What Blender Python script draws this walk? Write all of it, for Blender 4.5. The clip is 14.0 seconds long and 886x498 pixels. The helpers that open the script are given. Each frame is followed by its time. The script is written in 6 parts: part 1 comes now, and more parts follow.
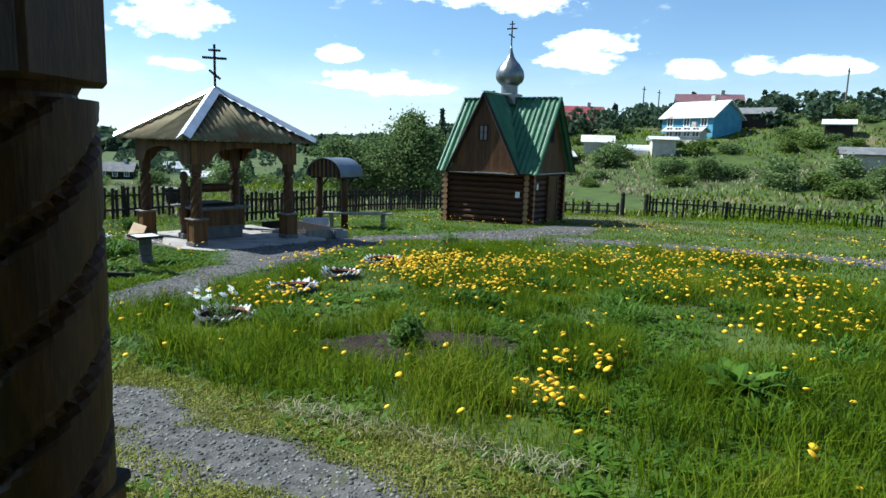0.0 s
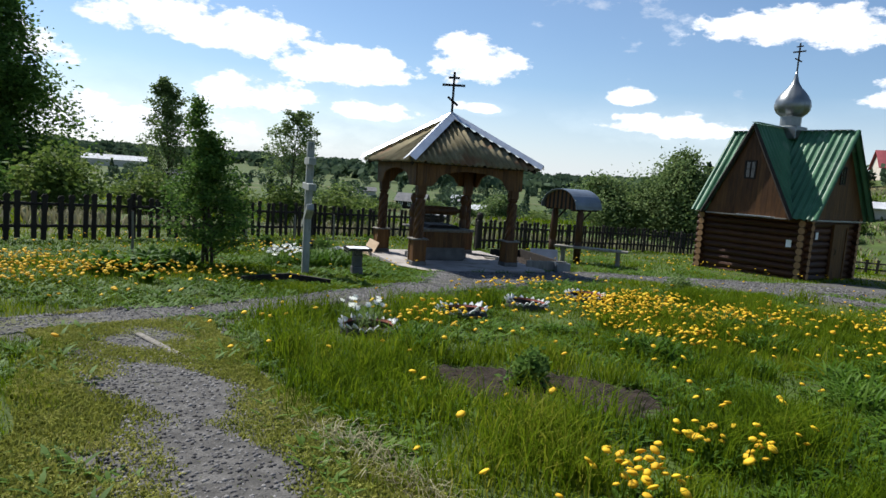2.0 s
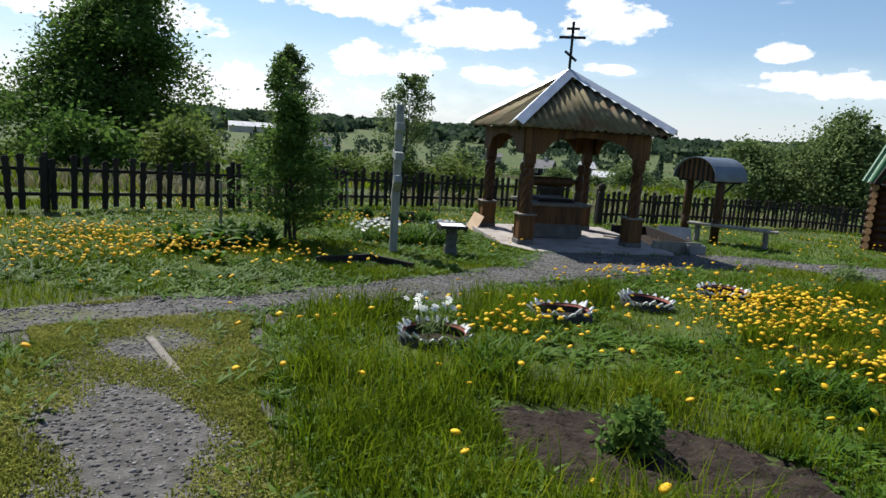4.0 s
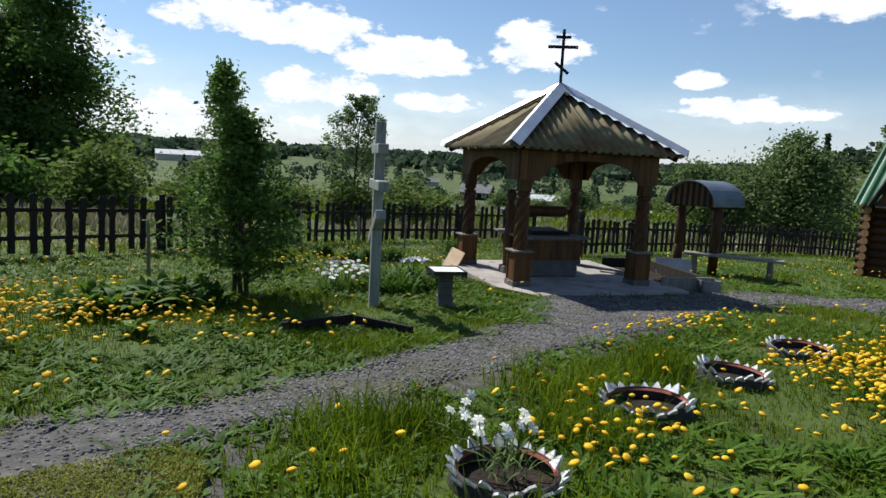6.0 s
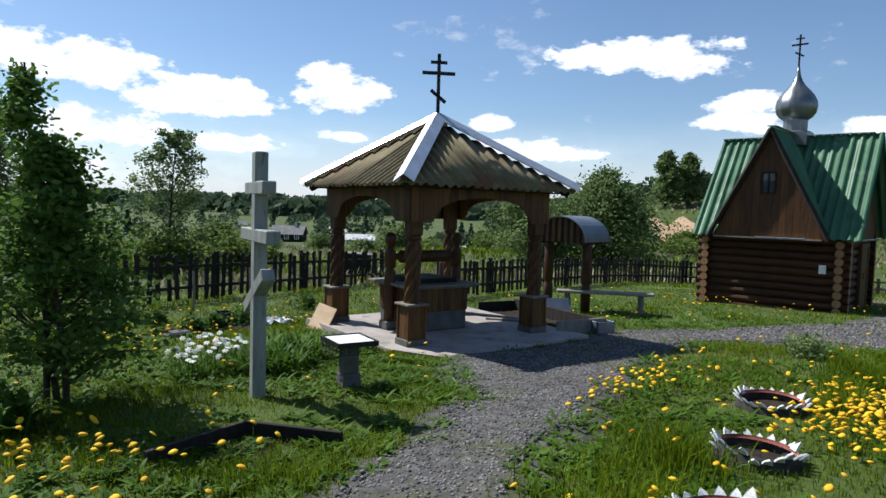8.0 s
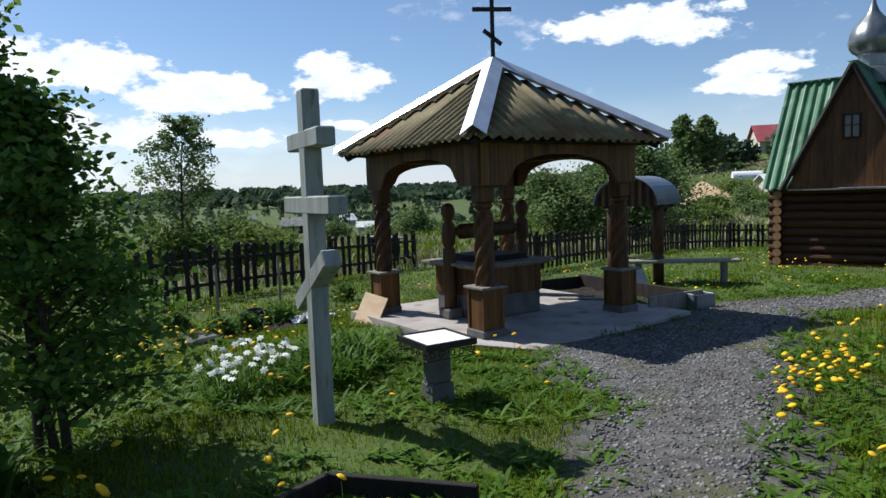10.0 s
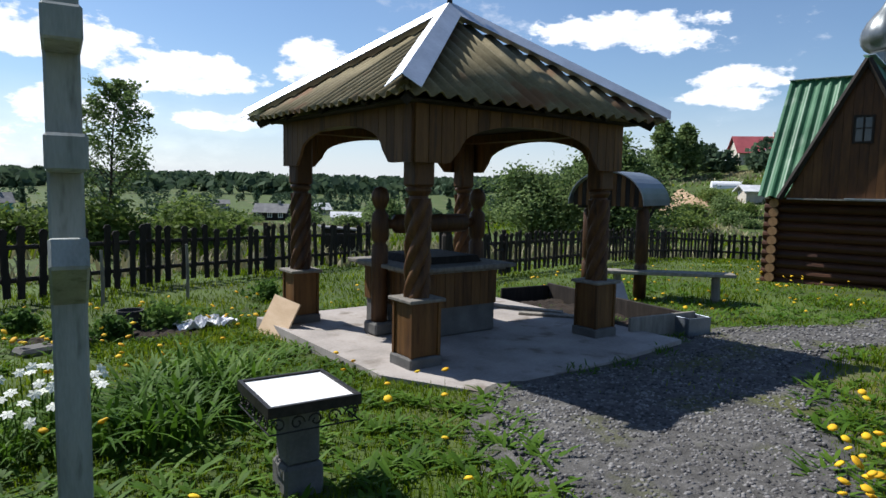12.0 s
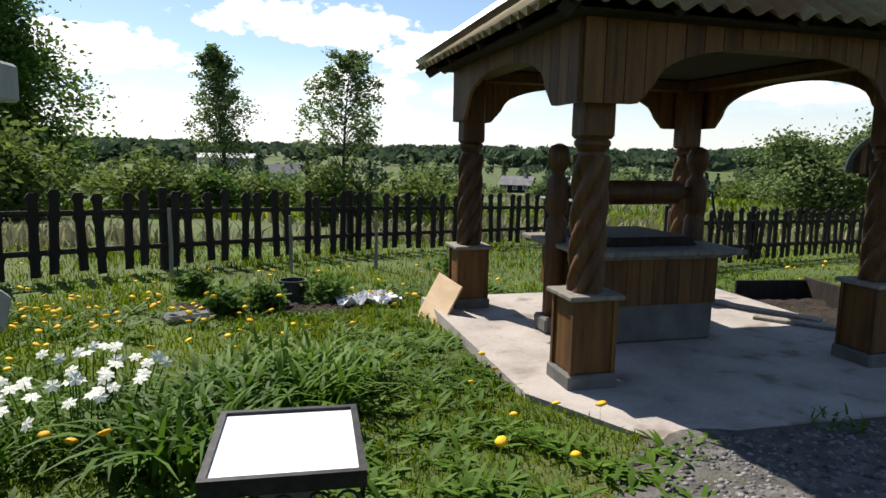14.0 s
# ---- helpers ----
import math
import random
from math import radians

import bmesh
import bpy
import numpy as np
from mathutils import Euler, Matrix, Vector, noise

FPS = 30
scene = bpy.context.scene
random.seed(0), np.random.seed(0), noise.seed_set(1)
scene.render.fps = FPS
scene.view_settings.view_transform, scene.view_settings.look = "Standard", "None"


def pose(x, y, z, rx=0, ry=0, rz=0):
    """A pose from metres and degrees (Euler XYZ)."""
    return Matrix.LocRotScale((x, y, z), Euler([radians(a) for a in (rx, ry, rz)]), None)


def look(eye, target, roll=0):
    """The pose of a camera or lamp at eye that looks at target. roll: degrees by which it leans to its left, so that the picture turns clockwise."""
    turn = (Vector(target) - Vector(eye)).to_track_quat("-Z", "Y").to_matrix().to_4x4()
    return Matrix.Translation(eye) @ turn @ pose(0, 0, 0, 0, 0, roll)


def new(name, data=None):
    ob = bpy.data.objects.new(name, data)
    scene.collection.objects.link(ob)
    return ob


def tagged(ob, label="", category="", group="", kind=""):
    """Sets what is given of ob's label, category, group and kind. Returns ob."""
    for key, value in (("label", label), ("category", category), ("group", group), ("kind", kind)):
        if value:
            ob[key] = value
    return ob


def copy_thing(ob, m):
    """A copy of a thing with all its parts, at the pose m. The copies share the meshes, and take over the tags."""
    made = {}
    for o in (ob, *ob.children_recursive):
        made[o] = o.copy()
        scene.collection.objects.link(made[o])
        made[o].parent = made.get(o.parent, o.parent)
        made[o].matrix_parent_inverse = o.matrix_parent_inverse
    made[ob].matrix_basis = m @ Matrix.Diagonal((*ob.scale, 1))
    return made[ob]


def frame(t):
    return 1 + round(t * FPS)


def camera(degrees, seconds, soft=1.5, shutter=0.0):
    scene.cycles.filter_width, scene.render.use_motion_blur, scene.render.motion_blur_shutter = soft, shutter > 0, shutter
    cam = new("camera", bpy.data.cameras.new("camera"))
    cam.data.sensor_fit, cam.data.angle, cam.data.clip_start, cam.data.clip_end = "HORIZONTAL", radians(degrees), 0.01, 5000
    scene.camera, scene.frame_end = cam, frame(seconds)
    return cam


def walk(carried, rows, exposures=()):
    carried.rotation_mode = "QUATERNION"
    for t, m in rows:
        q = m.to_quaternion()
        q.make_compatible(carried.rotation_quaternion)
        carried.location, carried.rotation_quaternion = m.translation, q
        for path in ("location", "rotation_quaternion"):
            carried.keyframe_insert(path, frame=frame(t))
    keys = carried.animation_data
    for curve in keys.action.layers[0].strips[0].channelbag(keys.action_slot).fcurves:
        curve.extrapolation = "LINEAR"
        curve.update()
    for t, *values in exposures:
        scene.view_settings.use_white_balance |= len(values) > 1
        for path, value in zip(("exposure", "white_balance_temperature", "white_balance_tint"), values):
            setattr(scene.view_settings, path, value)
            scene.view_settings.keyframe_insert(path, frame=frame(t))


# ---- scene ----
cam = camera(68.2, 14.0)
PATH = [
    (0, (-7.792, -13.883, 2.182), (-6.312, -12.572, 1.879), 1.8),
    (0.2, (-7.68, -14.0, 2.105), (-6.3, -12.59, 1.77), 1.6),
    (0.5, (-7.472, -14.184, 2.045), (-6.218, -12.665, 1.701), 2.6),
    (0.7, (-7.318, -14.22, 2.012), (-6.146, -12.625, 1.726), 4.0),
    (1, (-7.12, -14.176, 1.994), (-5.977, -12.574, 1.639), 2.4),
    (1.5, (-6.646, -14.142, 1.957), (-5.662, -12.433, 1.625), 4.0),
    (2, (-6.337, -13.976, 1.952), (-5.514, -12.167, 1.729), 4.1),
    (2.5, (-5.986, -13.781, 1.996), (-5.234, -11.959, 1.658), 2.1),
    (3, (-5.678, -13.426, 1.954), (-5.101, -11.541, 1.621), 5.1),
    (3.5, (-5.512, -13.119, 1.99), (-5.031, -11.2, 1.698), 7.1),
    (3.7, (-5.444, -12.971, 1.998), (-4.993, -11.055, 1.647), 4.3),
    (5.8, (-5.617, -10.731, 1.92), (-5.121, -8.816, 1.625), 2.8),
    (6, (-5.651, -10.545, 1.92), (-5.004, -8.671, 1.656), 3.2),
    (6.5, (-5.698, -10.069, 1.93), (-4.737, -8.34, 1.638), 3.2),
    (7, (-5.765, -9.571, 1.923), (-4.762, -7.853, 1.713), 4.0),
    (7.5, (-5.886, -9.109, 1.904), (-4.752, -7.477, 1.678), 3.4),
    (8, (-5.92, -8.599, 1.887), (-4.765, -6.971, 1.766), 1.7),
    (8.2, (-5.945, -8.444, 1.881), (-4.816, -6.801, 1.716), 1.6),
    (10.3, (-5.437, -6.619, 1.618), (-4.305, -4.978, 1.459), -2.2),
    (10.5, (-5.298, -6.485, 1.596), (-4.2, -4.816, 1.507), -0.8),
    (11, (-4.924, -6.158, 1.559), (-3.684, -4.593, 1.442), 1.2),
    (11.5, (-4.567, -5.893, 1.55), (-3.266, -4.385, 1.372), 0.2),
    (12, (-4.158, -5.583, 1.516), (-2.972, -3.983, 1.328), 1.2),
    (12.5, (-3.764, -5.281, 1.477), (-2.545, -3.707, 1.293), 2.7),
    (13, (-3.356, -5.01, 1.429), (-2.218, -3.369, 1.314), 3.3),
    (13.5, (-3.106, -4.764, 1.389), (-2.203, -2.992, 1.183), 3.8),
    (14, (-2.967, -4.664, 1.401), (-2.447, -2.754, 1.118), 1.1),
]
LIGHT = ((0, 0.84, 5600, 2), (0.5, 0.76, 5850, 5), (1.5, 0.57, 6100, 9), (3, 0.55, 6250, 10), (6, 0.4, 6150, 10), (7, 0.24, 6050, 10), (8, 0.48, 6000, 10), (11, 0.4, 5950, 10), (12.5, 0.58, 6150, 11), (14, 0.78, 6650, 11))
walk(cam, [(t, look(e, g, r)) for t, e, g, r in PATH], LIGHT)

# ---- world, sun ----
SUN_TO = Vector((-0.33, 0.78, 1.0)).normalized()
CLOUDS = (
    (26.0, 9.5, 3.7, 2.1),
    (15.4, 8.2, 5.4, 1.7),
    (39.6, 7.4, 1.9, 0.8),
    (17.4, 4.9, 3.6, 0.9),
    (7.8, 5.3, 4.5, 1.7),
    (6.7, 9.9, 5.9, 1.8),
    (51.4, 12.6, 6.9, 1.7),
    (60.3, 8.9, 3.7, 1.0),
    (59.6, 7.3, 3.0, 1.1),
    (42.6, 5.1, 5.4, 1.1),
    (25.9, 5.9, 2.0, 0.5),
    (68.5, 6.7, 2.2, 0.8),
    (72.6, 7.1, 1.7, 0.9),
    (77.7, 6.8, 3.0, 0.8),
    (-13.6, 7.2, 7.4, 2.0),
    (3.7, 10.3, 8.4, 1.7),
    (-6.6, 2.6, 12.9, 1.5),
)


def make_world():
    w = bpy.data.worlds.new("sky")
    scene.world = w
    w.use_nodes = True
    nt = w.node_tree
    nt.nodes.clear()
    N, L = nt.nodes.new, nt.links.new

    def m(op, a, b=None, c=None, clamp=False):
        n = N("ShaderNodeMath")
        n.operation, n.use_clamp = op, clamp
        for i, v in enumerate((a, b, c)):
            if v is None:
                continue
            if isinstance(v, (int, float)):
                n.inputs[i].default_value = v
            else:
                L(v, n.inputs[i])
        return n.outputs[0]

    tc = N("ShaderNodeTexCoord")
    sep = N("ShaderNodeSeparateXYZ")
    L(tc.outputs["Generated"], sep.inputs[0])
    az = m("MULTIPLY", m("ARCTAN2", sep.outputs[0], sep.outputs[1]), 57.2958)
    el = m("MULTIPLY", m("ARCSINE", sep.outputs[2]), 57.2958)
    comb = N("ShaderNodeCombineXYZ")
    L(az, comb.inputs[0])
    L(m("MULTIPLY", el, 1.9), comb.inputs[1])
    big = N("ShaderNodeTexNoise")
    big.inputs["Scale"].default_value, big.inputs["Detail"].default_value = 0.3, 7.0
    big.inputs["Roughness"].default_value = 0.62
    L(comb.outputs[0], big.inputs["Vector"])
    wisp = N("ShaderNodeTexNoise")
    wisp.inputs["Scale"].default_value, wisp.inputs["Detail"].default_value = 0.055, 4.0
    L(comb.outputs[0], wisp.inputs["Vector"])
    puff = m("MULTIPLY", m("SUBTRACT", big.outputs["Fac"], 0.5), 4.2)
    field = None
    for a, e, wd, ht in CLOUDS:
        dx = m("DIVIDE", m("SUBTRACT", az, a), wd * 1.12)
        dy = m("DIVIDE", m("SUBTRACT", el, e), ht * 1.15)
        low = m("MULTIPLY", m("MINIMUM", dy, 0.0), 0.45)
        dy = m("ADD", dy, low)
        f = m("SUBTRACT", 1.0, m("ADD", m("MULTIPLY", dx, dx), m("MULTIPLY", dy, dy)))
        field = f if field is None else m("MAXIMUM", field, f)
    shape = m("ADD", field, puff)
    # other clouds of the same fair-weather sky, all round
    rest = m("MULTIPLY", m("SUBTRACT", m("ADD", m("MULTIPLY", big.outputs["Fac"], 0.5), m("MULTIPLY", wisp.outputs["Fac"], 0.6)), 0.635), 7.0)
    cover = m("MAXIMUM", m("MULTIPLY", m("ADD", shape, 0.0), 2.6, clamp=True), m("MULTIPLY", rest, 0.9, clamp=True), clamp=True)
    veil = m("MULTIPLY", m("SUBTRACT", wisp.outputs["Fac"], 0.42), 0.9, clamp=True)
    cover = m("MAXIMUM", cover, m("MULTIPLY", veil, 0.12))
    haze = m("MULTIPLY", m("SUBTRACT", 1.0, m("DIVIDE", el, 8.0), clamp=True), 0.72)
    cover = m("MAXIMUM", cover, haze)
    sky = N("ShaderNodeTexSky")
    sky.sky_type, sky.sun_disc = "NISHITA", False
    sky.sun_elevation = math.asin(SUN_TO.z)
    sky.sun_rotation = math.atan2(SUN_TO.x, SUN_TO.y)
    sky.air_density, sky.dust_density, sky.ozone_density = 1.0, 0.25, 3.0
    mix = N("ShaderNodeMix")
    mix.data_type = "RGBA"
    shade = N("ShaderNodeMix")
    shade.data_type = "RGBA"
    shade.inputs[6].default_value, shade.inputs[7].default_value = (7.2, 7.5, 8.2, 1), (10.5, 10.6, 10.8, 1)
    L(m("ADD", m("MULTIPLY", big.outputs["Fac"], 1.2), m("MULTIPLY", shape, 0.25), clamp=True), shade.inputs[0])
    L(cover, mix.inputs[0])
    L(sky.outputs[0], mix.inputs[6])
    L(shade.outputs[2], mix.inputs[7])
    bg = N("ShaderNodeBackground")
    bg.inputs[1].default_value = 0.08
    L(mix.outputs[2], bg.inputs[0])
    out = N("ShaderNodeOutputWorld")
    L(bg.outputs[0], out.inputs[0])


make_world()
sun_data = bpy.data.lights.new("sun", "SUN")
sun_data.energy, sun_data.angle, sun_data.color = 5.0, radians(0.53), (1.0, 0.95, 0.86)
sun = new("sun", sun_data)
sun.matrix_world = look(SUN_TO * 60, (0, 0, 0))


# ---- materials ----
def ramp_node(nt, fac, stops):
    r = nt.nodes.new("ShaderNodeValToRGB")
    while len(r.color_ramp.elements) < len(stops):
        r.color_ramp.elements.new(0.5)
    for e, (p, c) in zip(r.color_ramp.elements, stops):
        e.position, e.color = p, (*c, 1)
    nt.links.new(fac, r.inputs[0])
    return r.outputs[0]


def mat(name, stops, scale=6.0, stretch=(1, 1, 1), rough=0.8, bump=0.3, fine=60.0, metal=0.0, stain=None, coords="Object",
        vary=0.0, island=0.0, translucent=0.0, bump_dist=0.01, spec=0.3):
    """Noise-driven colour at two scales with fine relief. stain: (colour, scale, threshold)."""
    mt = bpy.data.materials.new(name)
    mt.use_nodes = True
    nt = mt.node_tree
    b = nt.nodes["Principled BSDF"]
    N, L = nt.nodes.new, nt.links.new
    tc, mp = N("ShaderNodeTexCoord"), N("ShaderNodeMapping")
    mp.inputs["Scale"].default_value = stretch
    if coords == "World":
        geo = N("ShaderNodeNewGeometry")
        L(geo.outputs["Position"], mp.inputs["Vector"])
    else:
        L(tc.outputs["Object"], mp.inputs["Vector"])
    n1, n2 = N("ShaderNodeTexNoise"), N("ShaderNodeTexNoise")
    n1.inputs["Scale"].default_value, n1.inputs["Detail"].default_value = scale, 6.0
    n2.inputs["Scale"].default_value, n2.inputs["Detail"].default_value = fine, 4.0
    for n in (n1, n2):
        L(mp.outputs[0], n.inputs["Vector"])
    mixf = N("ShaderNodeMath")
    mixf.operation = "MULTIPLY_ADD"
    mixf.inputs[1].default_value = 0.45
    L(n2.outputs["Fac"], mixf.inputs[0])
    half = N("ShaderNodeMath")
    half.operation = "MULTIPLY_ADD"
    half.inputs[1].default_value, half.inputs[2].default_value = 1.1, -0.28
    L(n1.outputs["Fac"], half.inputs[0])
    L(half.outputs[0], mixf.inputs[2])
    fac = mixf.outputs[0]
    for amount, node_name, socket in ((vary, "ShaderNodeObjectInfo", "Random"), (island, "ShaderNodeNewGeometry", "Random Per Island")):
        if amount:
            src = N(node_name)
            ad = N("ShaderNodeMath")
            ad.operation = "MULTIPLY_ADD"
            ad.inputs[1].default_value = amount
            L(src.outputs[socket], ad.inputs[0])
            sb = N("ShaderNodeMath")
            sb.operation = "SUBTRACT"
            L(fac, sb.inputs[0])
            sb.inputs[1].default_value = amount / 2
            L(sb.outputs[0], ad.inputs[2])
            fac = ad.outputs[0]
    col = ramp_node(nt, fac, stops)
    if stain:
        n3 = N("ShaderNodeTexNoise")
        n3.inputs["Scale"].default_value, n3.inputs["Detail"].default_value = stain[1], 5.0
        L(mp.outputs[0], n3.inputs["Vector"])
        st = N("ShaderNodeMapRange")
        st.inputs["From Min"].default_value, st.inputs["From Max"].default_value = stain[2], stain[2] + 0.12
        L(n3.outputs["Fac"], st.inputs["Value"])
        mx = N("ShaderNodeMix")
        mx.data_type = "RGBA"
        L(st.outputs[0], mx.inputs[0])
        L(col, mx.inputs[6])
        mx.inputs[7].default_value = (*stain[0], 1)
        col = mx.outputs[2]
    L(col, b.inputs["Base Color"])
    b.inputs["Roughness"].default_value, b.inputs["Metallic"].default_value = rough, metal
    b.inputs["Specular IOR Level"].default_value = spec
    if bump:
        bp = N("ShaderNodeBump")
        bp.inputs["Strength"].default_value, bp.inputs["Distance"].default_value = bump, bump_dist
        L(fac, bp.inputs["Height"])
        L(bp.outputs[0], b.inputs["Normal"])
    if translucent:
        tr = N("ShaderNodeBsdfTranslucent")
        L(col, tr.inputs[0])
        ms = N("ShaderNodeMixShader")
        ms.inputs[0].default_value = translucent
        L(b.outputs[0], ms.inputs[1])
        L(tr.outputs[0], ms.inputs[2])
        L(ms.outputs[0], nt.nodes["Material Output"].inputs[0])
    return mt


M = {}
M["soil"] = mat("soil_and_turf", [(0.15, (0.028, 0.0224, 0.0098)), (0.4, (0.0455, 0.0665, 0.0119)), (0.7, (0.07, 0.1085, 0.0168)), (1, (0.133, 0.147, 0.0385))],
                scale=0.55, fine=14, rough=0.95, bump=0.8, coords="World", bump_dist=0.03, stain=((0.133, 0.112, 0.0525), 0.1, 0.58))
M["grass"] = mat("grass_blades", [(0.1, (0.0378, 0.0665, 0.00315)), (0.45, (0.1021, 0.1645, 0.00525)), (0.75, (0.1701, 0.224, 0.00945)), (1, (0.2873, 0.28, 0.03675))],
                 scale=0.7, fine=5, rough=0.75, bump=0, coords="World", island=0.6, translucent=0.45, spec=0.06)
M["leaf_grey"] = mat("grey_green_leaves", [(0.1, (0.051, 0.085, 0.0255)), (0.5, (0.136, 0.1955, 0.06375)), (1, (0.272, 0.34, 0.1445))], scale=0.6, fine=3,
                     rough=0.7, bump=0, coords="World", island=0.5, translucent=0.42, spec=0.12)
M["leaf_dark"] = mat("dark_green_leaves", [(0.1, (0.0288, 0.0624, 0.0115)), (0.5, (0.0816, 0.154, 0.0288)), (1, (0.182, 0.278, 0.0576))], scale=0.8, fine=4,
                     rough=0.7, bump=0, coords="World", island=0.5, translucent=0.4, spec=0.12)
# aerial haze painted in: greens shifted mildly to grey-blue
M["leaf_far_haze"] = mat("distant_leaves_hazed", [(0.1, (0.04, 0.068, 0.04)), (0.5, (0.068, 0.104, 0.06)), (1, (0.112, 0.152, 0.088))], scale=0.02, fine=0.1,
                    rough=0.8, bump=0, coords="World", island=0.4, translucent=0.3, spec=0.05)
M["leaf_bush"] = mat("bush_leaves", [(0.1, (0.048, 0.08, 0.0144)), (0.5, (0.12, 0.176, 0.036)), (1, (0.232, 0.272, 0.08))], scale=0.25, fine=2,
                     rough=0.7, bump=0, coords="World", island=0.5, translucent=0.4, spec=0.12)
M["leaf_weed"] = mat("broad_weed_leaves", [(0.1, (0.0311, 0.072, 0.00648)), (0.5, (0.07387, 0.1512, 0.01188)), (1, (0.1555, 0.2376, 0.0324))], scale=0.8, fine=6,
                     rough=0.62, bump=0, coords="World", island=0.4, translucent=0.38, spec=0.15)
M["dandelion"] = mat("yellow_petals", [(0.2, (0.75, 0.42, 0.01)), (0.8, (0.9, 0.62, 0.02))], scale=3, rough=0.7, bump=0, coords="World", island=0.5, translucent=0.2)
M["white_petal"] = mat("white_petals", [(0.2, (0.72, 0.74, 0.62)), (0.8, (0.88, 0.88, 0.82))], scale=9, rough=0.6, bump=0, coords="World", translucent=0.25)
M["gravel"] = mat("grey_gravel", [(0.2, (0.035, 0.0324, 0.0292)), (0.5, (0.0795, 0.0744, 0.068)), (0.8, (0.146, 0.138, 0.127))], scale=9, fine=75, rough=0.9,
                  bump=1.0, coords="World", bump_dist=0.02, stain=((0.0763, 0.0795, 0.0254), 1.1, 0.53))
M["pebble"] = mat("gravel_stones", [(0.1, (0.0437, 0.0415, 0.0415)), (0.5, (0.113, 0.107, 0.106)), (1, (0.248, 0.237, 0.226))], scale=3, fine=50, rough=0.85,
                  bump=0, coords="World", island=0.9)
M["dirt"] = mat("dark_dug_soil", [(0.2, (0.012, 0.00825, 0.00525)), (0.6, (0.0315, 0.02175, 0.015)), (1, (0.075, 0.05625, 0.0435))], scale=7, fine=40, rough=1,
                bump=1.0, coords="World", bump_dist=0.04)
M["concrete"] = mat("worn_concrete", [(0.2, (0.221, 0.199, 0.177)), (0.55, (0.339, 0.302, 0.273)), (1, (0.442, 0.405, 0.368))], scale=2.2, fine=45, rough=0.9,
                    bump=0.5, coords="World", stain=((0.177, 0.147, 0.118), 3.0, 0.56))
M["concrete_grey"] = mat("grey_concrete", [(0.2, (0.07735, 0.07437, 0.06842)), (0.6, (0.1309, 0.1249, 0.116)), (1, (0.1904, 0.1845, 0.1726))], scale=5, fine=60, rough=0.9, bump=0.4)
M["carved"] = mat("varnished_carved_wood", [(0.1, (0.02371, 0.008959, 0.002635)), (0.5, (0.06588, 0.0274, 0.007378)), (1, (0.137, 0.06588, 0.01897))], scale=4,
                  stretch=(5, 5, 0.8), fine=26, rough=0.55, bump=0.35, vary=0.25, stain=((0.02635, 0.01265, 0.00527), 3.0, 0.6))
M["board"] = mat("amber_stained_boards", [(0.1, (0.03927, 0.01571, 0.003927)), (0.5, (0.101, 0.04488, 0.01066)), (1, (0.1739, 0.08696, 0.02525))], scale=3,
                 stretch=(7, 7, 0.7), fine=22, rough=0.6, bump=0.3, vary=0.4, stain=((0.03927, 0.01963, 0.008415), 2.2, 0.62))
M["log"] = mat("red_brown_logs", [(0.1, (0.01782, 0.00594, 0.002376)), (0.5, (0.05346, 0.01782, 0.00594)), (1, (0.1069, 0.04158, 0.01426))], scale=3,
               stretch=(0.8, 5, 5), fine=22, rough=0.6, bump=0.35, vary=0.35)
M["log_end"] = mat("log_end_grain", [(0.1, (0.2, 0.1, 0.04)), (1, (0.4, 0.24, 0.12))], scale=12, rough=0.8, bump=0.2)
M["gable"] = mat("brown_gable_boards", [(0.1, (0.0342, 0.0126, 0.0036)), (0.5, (0.081, 0.0324, 0.0072)), (1, (0.153, 0.0684, 0.018))], scale=3, stretch=(6, 6, 0.8),
                 fine=20, rough=0.6, bump=0.3, vary=0.3)
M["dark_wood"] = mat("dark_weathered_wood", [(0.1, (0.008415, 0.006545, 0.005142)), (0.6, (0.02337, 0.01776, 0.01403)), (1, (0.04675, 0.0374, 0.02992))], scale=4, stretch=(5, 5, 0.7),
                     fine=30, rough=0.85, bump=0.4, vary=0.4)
M["grey_wood"] = mat("grey_weathered_wood", [(0.1, (0.104, 0.092, 0.076)), (0.6, (0.216, 0.196, 0.164)), (1, (0.32, 0.296, 0.256))], scale=4, stretch=(5, 5, 0.8),
                     fine=30, rough=0.85, bump=0.4, vary=0.3)
M["pale_paint"] = mat("grey_white_painted_wood", [(0.1, (0.16, 0.172, 0.156)), (0.5, (0.248, 0.264, 0.24)), (1, (0.36, 0.376, 0.352))], scale=3, stretch=(4, 4, 0.8),
                      fine=30, rough=0.65, bump=0.25, stain=((0.136, 0.14, 0.124), 4.0, 0.58))
M["plywood"] = mat("weathered_plywood", [(0.1, (0.42, 0.28, 0.16)), (0.6, (0.58, 0.42, 0.27)), (1, (0.68, 0.54, 0.38))], scale=3, stretch=(1, 6, 1), rough=0.8, bump=0.15)
M["slate"] = mat("mossy_cement_sheet", [(0.1, (0.082, 0.0615, 0.0328)), (0.45, (0.164, 0.1353, 0.0697)), (0.75, (0.246, 0.205, 0.1189)), (1, (0.3444, 0.3034, 0.205))], scale=2.6,
                 fine=40, rough=0.9, bump=0.4, coords="World", stain=((0.164, 0.0902, 0.0451), 1.8, 0.57))
M["zinc"] = mat("galvanised_sheet", [(0.2, (0.5, 0.52, 0.55)), (0.8, (0.72, 0.74, 0.77))], scale=5, fine=40, rough=0.42, bump=0.1, metal=0.7)
